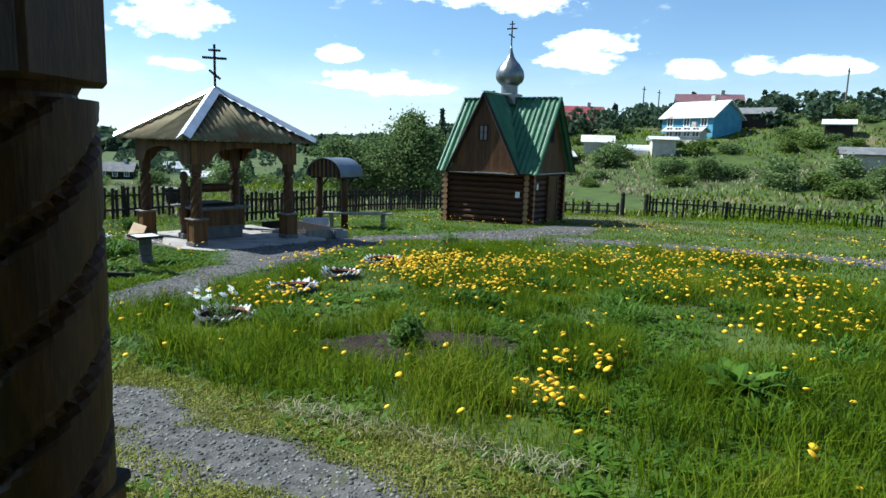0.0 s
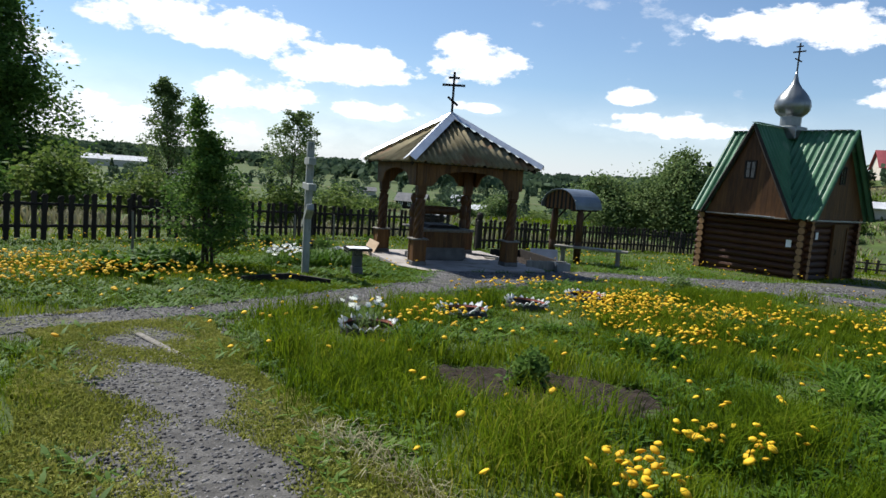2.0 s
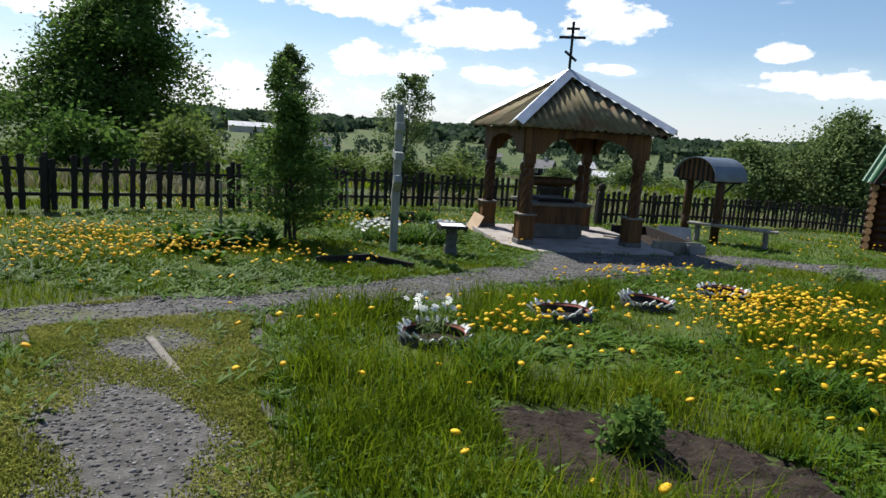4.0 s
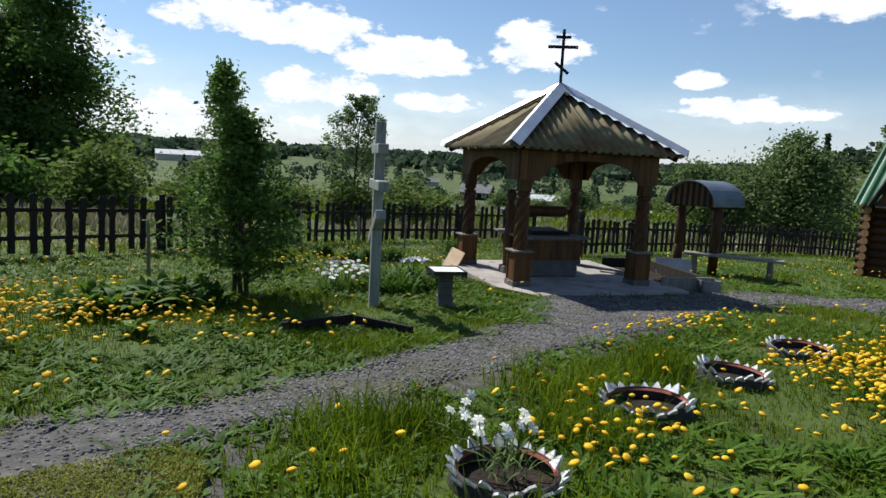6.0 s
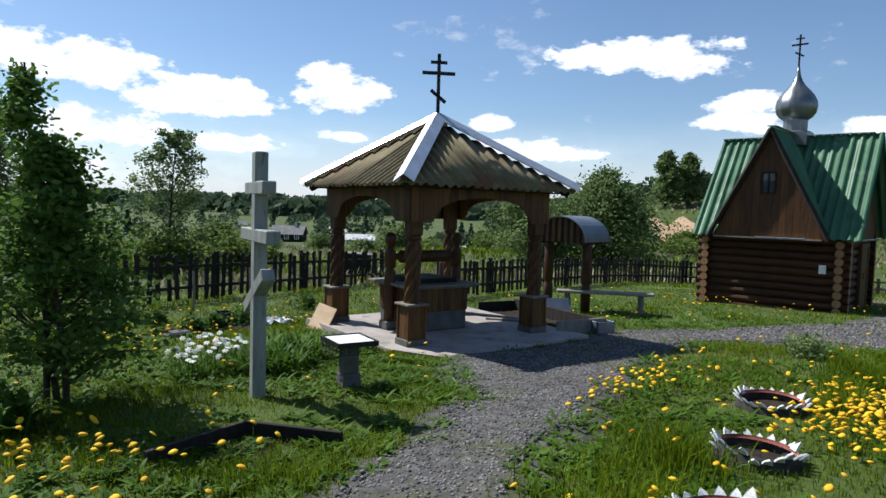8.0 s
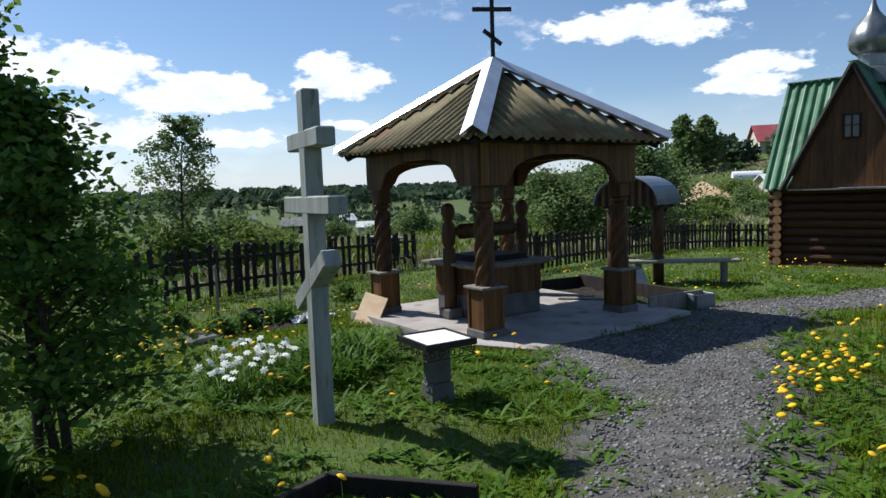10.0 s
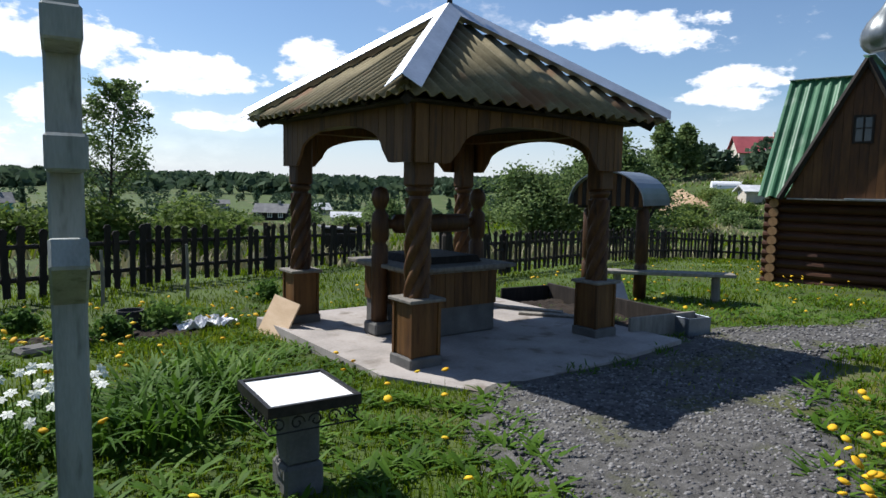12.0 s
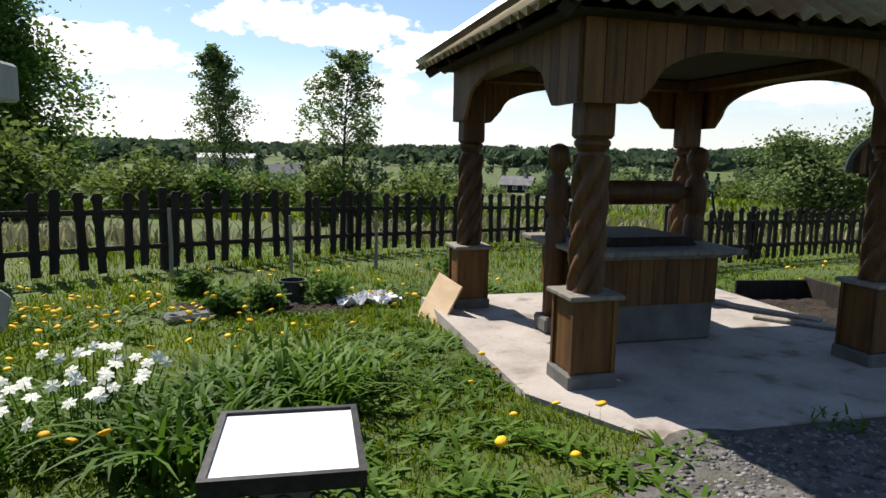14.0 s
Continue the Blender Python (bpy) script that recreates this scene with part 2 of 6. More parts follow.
M["steel_blue"] = mat("grey_painted_sheet", [(0.2, (0.14, 0.16, 0.185)), (0.8, (0.24, 0.265, 0.295))], scale=3, fine=30, rough=0.4, bump=0.1, metal=0.5)
M["dome"] = mat("silvered_dome_sheet", [(0.2, (0.144, 0.1548, 0.1584)), (0.8, (0.2448, 0.2592, 0.2592))], scale=3, fine=25, rough=0.38, bump=0.15, metal=0.75, stain=((0.144, 0.1512, 0.144), 2.5, 0.58))
M["green_roof"] = mat("green_painted_sheet", [(0.1, (0.0209, 0.07125, 0.03325)), (0.5, (0.0475, 0.133, 0.0665)), (1, (0.114, 0.228, 0.133))], scale=1.5, fine=30, rough=0.5,
                      bump=0.1, stain=((0.19, 0.2565, 0.19), 1.3, 0.6))
M["iron"] = mat("dark_iron", [(0.2, (0.012, 0.012, 0.013)), (0.8, (0.04, 0.036, 0.034))], scale=20, rough=0.5, bump=0.2, metal=0.6)
M["white"] = mat("white_board", [(0.2, (0.74, 0.74, 0.72)), (0.8, (0.84, 0.84, 0.82))], scale=6, rough=0.45, bump=0.05)
M["tyre_white"] = mat("flaking_white_paint", [(0.15, (0.3, 0.3, 0.29)), (0.4, (0.66, 0.66, 0.64)), (1, (0.8, 0.8, 0.78))], scale=9, fine=50, rough=0.75, bump=0.3,
                      stain=((0.1, 0.09, 0.085), 6.0, 0.6))
M["tyre_red"] = mat("faded_red_paint", [(0.2, (0.1, 0.035, 0.026)), (0.6, (0.26, 0.075, 0.05)), (1, (0.36, 0.16, 0.12))], scale=8, rough=0.8, bump=0.3)
M["rubber"] = mat("old_rubber", [(0.2, (0.018, 0.017, 0.016)), (0.8, (0.06, 0.057, 0.052))], scale=12, rough=0.8, bump=0.3)
M["bark"] = mat("rough_bark", [(0.2, (0.0245, 0.0182, 0.0126)), (0.6, (0.063, 0.049, 0.035)), (1, (0.126, 0.105, 0.0805))], scale=8, stretch=(3, 3, 0.6), rough=0.95, bump=0.7)
M["far_wall"] = mat("plastered_wall", [(0.2, (0.4, 0.36, 0.3)), (0.8, (0.58, 0.53, 0.45))], scale=1.5, rough=0.9, bump=0.2)
M["blue_wall"] = mat("blue_painted_wall", [(0.2, (0.07, 0.22, 0.33)), (0.8, (0.13, 0.34, 0.46))], scale=1.2, rough=0.8, bump=0.2)
M["teal_wall"] = mat("teal_painted_wall", [(0.2, (0.05, 0.22, 0.21)), (0.8, (0.1, 0.33, 0.31))], scale=1.2, rough=0.8, bump=0.2)
M["red_roof"] = mat("red_sheet_roof", [(0.2, (0.2, 0.04, 0.045)), (0.8, (0.32, 0.075, 0.08))], scale=1, rough=0.6, bump=0.1)
M["plum_roof"] = mat("plum_sheet_roof", [(0.2, (0.13, 0.06, 0.07)), (0.8, (0.21, 0.105, 0.11))], scale=1, rough=0.6, bump=0.1)
M["pale_roof"] = mat("pale_slate_roof", [(0.2, (0.4, 0.4, 0.42)), (0.6, (0.62, 0.62, 0.62)), (1, (0.76, 0.76, 0.76))], scale=0.8, rough=0.7, bump=0.1, stain=((0.28, 0.2, 0.17), 0.5, 0.6))
M["grey_roof"] = mat("grey_roofing", [(0.2, (0.1, 0.1, 0.105)), (0.8, (0.22, 0.215, 0.21))], scale=1, rough=0.8, bump=0.1)
M["clay"] = mat("bare_clay_bank", [(0.2, (0.3, 0.19, 0.11)), (0.8, (0.45, 0.32, 0.2))], scale=0.6, rough=0.95, bump=0.4, coords="World")
M["tarp"] = mat("crumpled_white_film", [(0.2, (0.6, 0.6, 0.62)), (0.8, (0.8, 0.8, 0.82))], scale=8, rough=0.5, bump=0.3)
M["moss"] = mat("mossy_short_grass", [(0.1, (0.1248, 0.1352, 0.0208)), (0.5, (0.2496, 0.2704, 0.0468)), (1, (0.416, 0.3848, 0.1248))], scale=1.5, fine=9, rough=0.8, bump=0, coords="World",
                island=0.5, translucent=0.3, spec=0.08)
M["dry"] = mat("dry_pale_grass", [(0.1, (0.16, 0.136, 0.068)), (0.5, (0.272, 0.248, 0.136)), (1, (0.4, 0.376, 0.24))], scale=2, rough=0.8, bump=0, coords="World", island=0.5, translucent=0.2)


def glass_material():
    mt = bpy.data.materials.new("window_glass")
    mt.use_nodes = True
    b = mt.node_tree.nodes["Principled BSDF"]
    b.inputs["Base Color"].default_value = (0.03, 0.04, 0.045, 1)
    b.inputs["Roughness"].default_value, b.inputs["IOR"].default_value = 0.06, 1.5
    return mt


M["glass"] = glass_material()


# ---- builders ----
def part(name, bm, material, parent, label="", smooth=False):
    """Links a bmesh as one mesh object, under parent where there is one."""
    me = bpy.data.meshes.new(name)
    bm.to_mesh(me)
    bm.free()
    me.materials.append(material)
    if smooth:
        me.polygons.foreach_set("use_smooth", [True] * len(me.polygons))
    ob = new(name, me)
    if parent is not None:
        ob.parent = parent
    if label:
        tagged(ob, label)
    return ob


def share(name, me, parent, m):
    """Another object on the same mesh."""
    ob = new(name, me)
    ob.parent = parent
    ob.matrix_basis = m
    return ob


def thing(name, place, label, category, group="", kind=""):
    ob = new(name)
    ob.empty_display_size = 0.2
    ob.matrix_basis = place
    return tagged(ob, label, category, group, kind)


def raw(name, verts, faces_flat, corners, material, parent=None, smooth=False):
    """One mesh from numpy arrays; faces all have the same number of corners."""
    me = bpy.data.meshes.new(name)
    nf = len(faces_flat) // corners
    me.vertices.add(len(verts))
    me.vertices.foreach_set("co", np.asarray(verts, dtype=np.float32).ravel())
    me.loops.add(len(faces_flat))
    me.loops.foreach_set("vertex_index", np.asarray(faces_flat, dtype=np.int32))
    me.polygons.add(nf)
    me.polygons.foreach_set("loop_start", np.arange(0, nf * corners, corners, dtype=np.int32))
    me.update(calc_edges=True)
    me.materials.append(material)
    if smooth:
        me.polygons.foreach_set("use_smooth", [True] * nf)
    ob = new(name, me)
    if parent is not None:
        ob.parent = parent
    return ob


def box(bm, x0, x1, y0, y1, z0, z1, m=None, bevel=0.0):
    r = bmesh.ops.create_cube(bm, size=1.0)
    vs = r["verts"]
    bmesh.ops.scale(bm, vec=(x1 - x0, y1 - y0, z1 - z0), verts=vs)
    bmesh.ops.translate(bm, vec=((x0 + x1) / 2, (y0 + y1) / 2, (z0 + z1) / 2), verts=vs)
    if bevel:
        es = list({e for v in vs for e in v.link_edges})
        rb = bmesh.ops.bevel(bm, geom=es, offset=bevel, segments=1, affect="EDGES", profile=0.5)
        vs = list({v for f in rb["faces"] for v in f.verts} | {v for v in vs if v.is_valid})
    if m is not None:
        bmesh.ops.transform(bm, matrix=m, verts=vs)
    return vs


def tube(bm, pts, radii, sides=8, caps=True):
    rings = []
    for i, p in enumerate(pts):
        p = Vector(p)
        a, b = Vector(pts[max(i - 1, 0)]), Vector(pts[min(i + 1, len(pts) - 1)])
        d = (b - a).normalized()
        s = d.cross(Vector((0, 0, 1)) if abs(d.z) < 0.9 else Vector((1, 0, 0))).normalized()
        t = d.cross(s)
        rings.append([bm.verts.new(p + (s * math.cos(k * math.tau / sides) + t * math.sin(k * math.tau / sides)) * radii[i]) for k in range(sides)])
    for a, b in zip(rings, rings[1:]):
        for k in range(sides):
            bm.faces.new((a[k], a[(k + 1) % sides], b[(k + 1) % sides], b[k]))
    if caps:
        bm.faces.new(rings[0][::-1])
        bm.faces.new(rings[-1])


def lathe(bm, profile, sides=16, twist=None):
    """profile: (radius, z). twist(z, angle) may change a radius."""
    rings = []
    for r, z in profile:
        ring = []
        for k in range(sides):
            a = k * math.tau / sides
            q = r * (twist(z, a) if twist else 1.0)
            ring.append(bm.verts.new((q * math.cos(a), q * math.sin(a), z)))
        rings.append(ring)
    for a, b in zip(rings, rings[1:]):
        for k in range(sides):
            bm.faces.new((a[k], a[(k + 1) % sides], b[(k + 1) % sides], b[k]))
    bm.faces.new(rings[0][::-1])
    bm.faces.new(rings[-1])


def prism(bm, outline, y0, y1, m=None):
    """An outline in x and z, given depth along y."""
    a = [bm.verts.new((x, y0, z)) for x, z in outline]
    b = [bm.verts.new((x, y1, z)) for x, z in outline]
    bm.faces.new(a)
    bm.faces.new(b[::-1])
    n = len(outline)
    for i in range(n):
        bm.faces.new((a[i], b[i], b[(i + 1) % n], a[(i + 1) % n]))
    if m is not None:
        bmesh.ops.transform(bm, matrix=m, verts=a + b)


def corrugated(bm, origin, udir, sdir, cols, pitch, amp, thick=0.008):
    """A wavy sheet. cols: (u, s at the foot, s at the head) along udir and sdir."""
    o, ud, sd = Vector(origin), Vector(udir), Vector(sdir)
    n = ud.cross(sd).normalized()
    up, dn = [], []
    for u, s0, s1 in cols:
        w = amp * math.cos(math.tau * u / pitch)
        up.append([bm.verts.new(o + ud * u + sd * s + n * w) for s in (s0, s1)])
        dn.append([bm.verts.new(o + ud * u + sd * s + n * (w - thick)) for s in (s0, s1)])
    for i in range(len(cols) - 1):
        bm.faces.new((up[i][0], up[i + 1][0], up[i + 1][1], up[i][1]))
        bm.faces.new((dn[i][0], dn[i][1], dn[i + 1][1], dn[i + 1][0]))
        bm.faces.new((up[i][0], dn[i][0], dn[i + 1][0], up[i + 1][0]))
        bm.faces.new((up[i][1], up[i + 1][1], dn[i + 1][1], dn[i][1]))


def smoothstep(a, b, x):
    t = np.clip((x - a) / (b - a), 0, 1)
    return t * t * (3 - 2 * t)


# ---- ground ----
HUB = (-5.0, -10.0)


def ground_z(x, y):
    x, y = np.asarray(x, dtype=float), np.asarray(y, dtype=float)
    near = -0.035 * (y + 1.2) - 0.02 * (x + 1.2) - 0.06 * np.exp(-(x * x + y * y) / 8)
    dx, dy = x - HUB[0], y - HUB[1]
    r, az = np.hypot(dx, dy), np.degrees(np.arctan2(dx, dy))
    e = np.interp(az, [-180, -20, 20, 38, 46, 58, 66, 76, 90, 130, 180], [0.3, 0.3, 0.3, 0.5, 1.2, 2.0, 2.9, 3.7, 4.1, 3.0, 0.3])
    ridge = np.tan(np.radians(e)) * 115 + 1.6 - 9 * (1 - smoothstep(0.4, 1.6, e))
    valley = -1.7 - 0.4 * smoothstep(0.5, 2.5, e)
    far = valley + (ridge - valley) * smoothstep(48, 118, r) ** 1.2
    far = far + np.where(r > 120, smoothstep(250, 1500, r) * 15, 0)
    far = far + 0.35 * np.sin(x * 0.13 + 1) * np.cos(y * 0.11) * smoothstep(35, 70, r)
    t = smoothstep(22, 48, r)
    return near * (1 - t) + far * t


def gz(x, y):
    return float(ground_z(x, y))


def make_ground():
    rr = np.concatenate([[0.0], np.linspace(0.8, 24, 30), np.geomspace(25.5, 260, 62), np.geomspace(300, 4200, 16)])
    na = 240
    aa = np.linspace(0, math.tau, na, endpoint=False)
    R, A = np.meshgrid(rr[1:], aa, indexing="ij")
    X, Y = HUB[0] + R * np.sin(A), HUB[1] + R * np.cos(A)
    Z = ground_z(X, Y)
    verts = np.stack([X, Y, Z], -1).reshape(-1, 3)
    idx = np.arange(len(verts)).reshape(R.shape)
    a, b = idx[:-1], idx[1:]
    a2, b2 = np.roll(a, -1, 1), np.roll(b, -1, 1)
    quads = np.stack([a, a2, b2, b], -1).reshape(-1)
    me_ob = raw("ground", verts, quads, 4, M["soil"], smooth=True)
    bm = bmesh.new()
    bm.from_mesh(me_ob.data)
    bm.verts.ensure_lookup_table()
    bm.faces.new([bm.verts[i] for i in range(na)][::-1])
    bmesh.ops.recalc_face_normals(bm, faces=bm.faces)
    if sum(f.normal.z for f in bm.faces) < 0:
        bmesh.ops.reverse_faces(bm, faces=bm.faces)
    bm.to_mesh(me_ob.data)
    bm.free()
    tagged(me_ob, "grassy ground sloping down to meadows and hills", "ground", kind="structure")


make_ground()
PATH_A = ((-5.95, -15.4, 0.8), (-5.95, -12.4, 0.6), (-5.98, -10.9, 0.45), (-6.1, -9.8, 0.42), (-6.35, -8.2, 0.42), (-6.5, -7.1, 0.42))
PATH_B = ((-12.5, -9.35, 0.28), (-10.5, -8.55, 0.28), (-8.4, -7.7, 0.28), (-6.9, -7.03, 0.28), (-5.5, -6.4, 0.29), (-4.88, -6.05, 0.3), (-3.4, -5.27, 0.38), (-1.9, -4.32, 0.4), (-0.4, -2.9, 1.0),
          (1.2, -2.2, 0.85), (2.6, -2.05, 0.5), (4.2, -2.8, 0.65), (6.2, -3.5, 0.9), (8.0, -3.85, 0.85), (10.2, -3.4, 0.7))
PATH_C = ((5.6, -4.2, 0.7), (6.6, -6.0, 0.5), (7.2, -8.4, 0.42), (7.4, -11.5, 0.5), (7.2, -16, 0.5))


def path_distance(x, y):
    """Signed distance to the edge of the nearest gravel path; negative on the gravel."""
    best = np.full(np.shape(x), 99.0)
    for line in (PATH_A, PATH_B, PATH_C):
        for (x0, y0, w0), (x1, y1, w1) in zip(line, line[1:]):
            vx, vy = x1 - x0, y1 - y0
            t = np.clip(((x - x0) * vx + (y - y0) * vy) / (vx * vx + vy * vy), 0, 1)
            best = np.minimum(best, np.hypot(x - x0 - t * vx, y - y0 - t * vy) - (w0 + (w1 - w0) * t))
    return best


def make_paths():
    step = 0.1
    xs, ys = np.arange(-13.5, 12, step), np.arange(-17.5, -0.6, step)
    X, Y = np.meshgrid(xs, ys, indexing="ij")
    wob = 0.12 * np.sin(X * 3.1 + 0.5) * np.sin(Y * 2.7) + 0.07 * np.sin(X * 8.3) * np.cos(Y * 7.1 + 1)
    D = path_distance(X, Y) + wob
    Z = ground_z(X, Y) + np.clip(0.03 - D * 0.1, -0.03, 0.035)
    idx = np.arange(X.size).reshape(X.shape)
    cell = np.minimum.reduce([D[:-1, :-1], D[1:, :-1], D[:-1, 1:], D[1:, 1:]]) < 0.25
    f = np.stack([idx[:-1, :-1], idx[1:, :-1], idx[1:, 1:], idx[:-1, 1:]], -1)[cell]
    used, inv = np.unique(f.reshape(-1), return_inverse=True)
    v = np.stack([X, Y, Z], -1).reshape(-1, 3)[used]
    ob = raw("gravel_path", v, inv, 4, M["gravel"], smooth=True)
    tagged(ob, "grey crushed gravel footpath with mossy worn edges", "path", kind="structure")


make_paths()
bm = bmesh.new()
outline = ((-1.5, 1.5), (-1.5, -1.2), (-1.1, -1.95), (0.4, -1.92), (1.75, -1.75), (1.8, 1.5))
top = [bm.verts.new((x, y, 0.012)) for x, y in outline]
low = [bm.verts.new((x * 1.01, y * 1.01, -0.4)) for x, y in outline]
bm.faces.new(top[::-1])
for i in range(len(top)):
    j = (i + 1) % len(top)
    bm.faces.new((top[i], top[j], low[j], low[i]))
bmesh.ops.recalc_face_normals(bm, faces=bm.faces)
tagged(part("concrete_slab", bm, M["concrete"], None), "pale worn concrete slab under the well pavilion", "slab", kind="structure")


# ---- well pavilion ----
def twisted_column(bm, z0, z1, r, turns=1.3, lobes=4):
    n = 46
    prof = [(r, z0 + (z1 - z0) * i / n) for i in range(n + 1)]
    lathe(bm, prof, 28, lambda z, a: 0.74 + 0.3 * abs(math.cos(lobes * 0.5 * (a + (z - z0) / (z1 - z0) * math.tau * turns))))


def pavilion_post(parent, x, y):
    post = new("post")
    post.parent, post.location = parent, (x, y, 0)
    bm = bmesh.new()
    box(bm, -0.165, 0.165, -0.165, 0.165, 0.0, 0.10, bevel=0.012)
    part("plinth", bm, M["concrete_grey"], post)
    bm = bmesh.new()
    box(bm, -0.135, 0.135, -0.135, 0.135, 0.10, 0.56, bevel=0.006)
    part("pedestal", bm, M["board"], post)
    for s in (-1, 1):
        for t in (-1, 1):
            bm = bmesh.new()
            box(bm, s * 0.135 - 0.014, s * 0.135 + 0.014, t * 0.135 - 0.014, t * 0.135 + 0.014, 0.10, 0.555)
            part("corner_trim", bm, M["board"], post)
    bm = bmesh.new()
    box(bm, -0.18, 0.18, -0.18, 0.18, 0.56, 0.59, bevel=0.006)
    part("cap_board", bm, M["grey_wood"], post)
    bm = bmesh.new()
    twisted_column(bm, 0.59, 1.42, 0.112, turns=-0.8, lobes=5)
    lathe(bm, [(0.09, 1.41), (0.08, 1.44), (0.11, 1.48), (0.11, 1.50), (0.09, 1.52)], 18)
    box(bm, -0.1, 0.1, -0.1, 0.1, 1.515, 2.165, bevel=0.02)
    part("column", bm, M["carved"], post)


def arch_foot(u):
    """Height of the lower edge of an arched fascia at u from its middle."""
    a = abs(u)
    if a > 0.92:
        return 1.71
    if a > 0.8:
        return 1.71 + (0.92 - a) / 0.12 * 0.13
    return 1.84 + 0.22 * math.sqrt(max(0.0, 1 - (a / 0.8) ** 2))


def pavilion():
    g = thing("well_pavilion", pose(0, 0, 0), "carved wooden well pavilion with mossy corrugated hipped roof and cross", "pavilion")
    for x, y in ((-1.07, -1.06), (1.17, -1.09), (-1.15, 1.1), (1.12, 1.12)):
        pavilion_post(g, x, y)
    half, eave, apex = 1.545, 2.215, 3.27
    slope = math.hypot(half, apex - eave)
    pitch = 0.152
    for k in range(4):
        m = pose(0, 0, 0, 0, 0, 90 * k)
        # arched fascia of upright boards, outside the posts
        fascia = new("arched_fascia")
        fascia.parent, fascia.matrix_basis = g, m
        u = -1.26
        while u < 1.25:
            w = min(0.126, 1.26 - u)
            bm = bmesh.new()
            n = 5
            us = [u + 0.003 + (w - 0.006) * i / (n - 1) for i in range(n)]
            prism(bm, [(us[0], 2.17)] + [(q, arch_foot(q)) for q in us] + [(us[-1], 2.17)], -1.285, -1.255 + 0.004 * math.sin(u * 37))
            bmesh.ops.recalc_face_normals(bm, faces=bm.faces)
            part("board", bm, M["board"], fascia)
            u += 0.126
        bm = bmesh.new()
        box(bm, -1.25, 1.25, -1.25, -1.05, 2.07, 2.16)
        beam = part("beam", bm, M["carved"], g)
        beam.matrix_basis = m
        # roof sheet
        bm = bmesh.new()
        cols = []
        n = 20 * 8
        for i in range(n + 1):
            q = -half + 2 * half * i / n
            cols.append((q, -0.02 + 0.012 * math.sin(q * 9), max(0.0, slope * (1 - abs(q) / half))))
        sd = Vector((0, half, apex - eave)).normalized()
        corrugated(bm, (0, -half, eave), (1, 0, 0), sd, cols, pitch, 0.024)
        bmesh.ops.recalc_face_normals(bm, faces=bm.faces)
        sheet = part("roof_sheet", bm, M["slate"], g, smooth=True)
        sheet.matrix_basis = m
        # rafters under the sheet and battens
        for q in (-0.8, 0.0, 0.8):
            bm = bmesh.new()
            top = slope * (1 - abs(q) / half)
            o = Vector((q, -half, eave))
            a, b = o + sd * 0.1, o + sd * (top - 0.12)
            off = Vector((0, 0, -0.085))
            tube(bm, [a + off, b + off], [0.035, 0.035], 4)
            r = part("rafter", bm, M["dark_wood"], g)
            r.matrix_basis = m
        # hip cap: two flanges of bright sheet, standing clear of the waves
        bm = bmesh.new()
        foot, head = Vector((-half - 0.05, -half - 0.05, eave + 0.005)), Vector((0, 0, apex + 0.055))
        along = (head - foot).normalized()
        up = Vector((0, 0, 0.07))
        fl = Vector((1, 0, 0)) - along * along.x
        fr = Vector((0, 1, 0)) - along * along.y
        fl, fr = fl.normalized() * 0.15, fr.normalized() * 0.15
        fl.z -= 0.012
        fr.z -= 0.012
        ring = []
        for p in (foot, head):
            ring.append([bm.verts.new(p + up + q) for q in (fl, Vector((0, 0, 0.03)), fr, fr - Vector((0, 0, 0.006)), Vector((0, 0, 0.022)), fl - Vector((0, 0, 0.006)))])
        for i in range(6):
            bm.faces.new((ring[0][i], ring[0][(i + 1) % 6], ring[1][(i + 1) % 6], ring[1][i]))
        bm.faces.new(ring[0][::-1])
        bm.faces.new(ring[1])
        bmesh.ops.recalc_face_normals(bm, faces=bm.faces)
        cap = part("hip_cap", bm, M["zinc"], g, "bright galvanised hip cap")
        cap.matrix_basis = m
        # hip rafter
        bm = bmesh.new()
        tube(bm, [foot + Vector((0.12, 0.12, -0.06)), head + Vector((0, 0, -0.2))], [0.05, 0.05], 4)
        hr = part("hip_rafter", bm, M["dark_wood"], g)
        hr.matrix_basis = m
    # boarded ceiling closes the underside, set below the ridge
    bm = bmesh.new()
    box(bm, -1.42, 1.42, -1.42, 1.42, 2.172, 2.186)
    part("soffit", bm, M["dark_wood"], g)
    bm = bmesh.new()
    # orthodox cross of flat iron, its arms across the view
    m = pose(0, 0, 0, 0, 0, -28)
    box(bm, -0.026, 0.026, -0.018, 0.018, 3.28, 4.32, m)
    box(bm, -0.13, 0.13, -0.018, 0.018, 4.165, 4.21, m)
    box(bm, -0.26, 0.26, -0.019, 0.019, 3.995, 4.045, m)
    box(bm, -0.15, 0.15, -0.018, 0.018, -0.025, 0.025, m @ pose(0, 0, 3.66, 0, 38, 0))
    part("roof_cross", bm, M["iron"], g, "black iron three-barred cross")


pavilion()


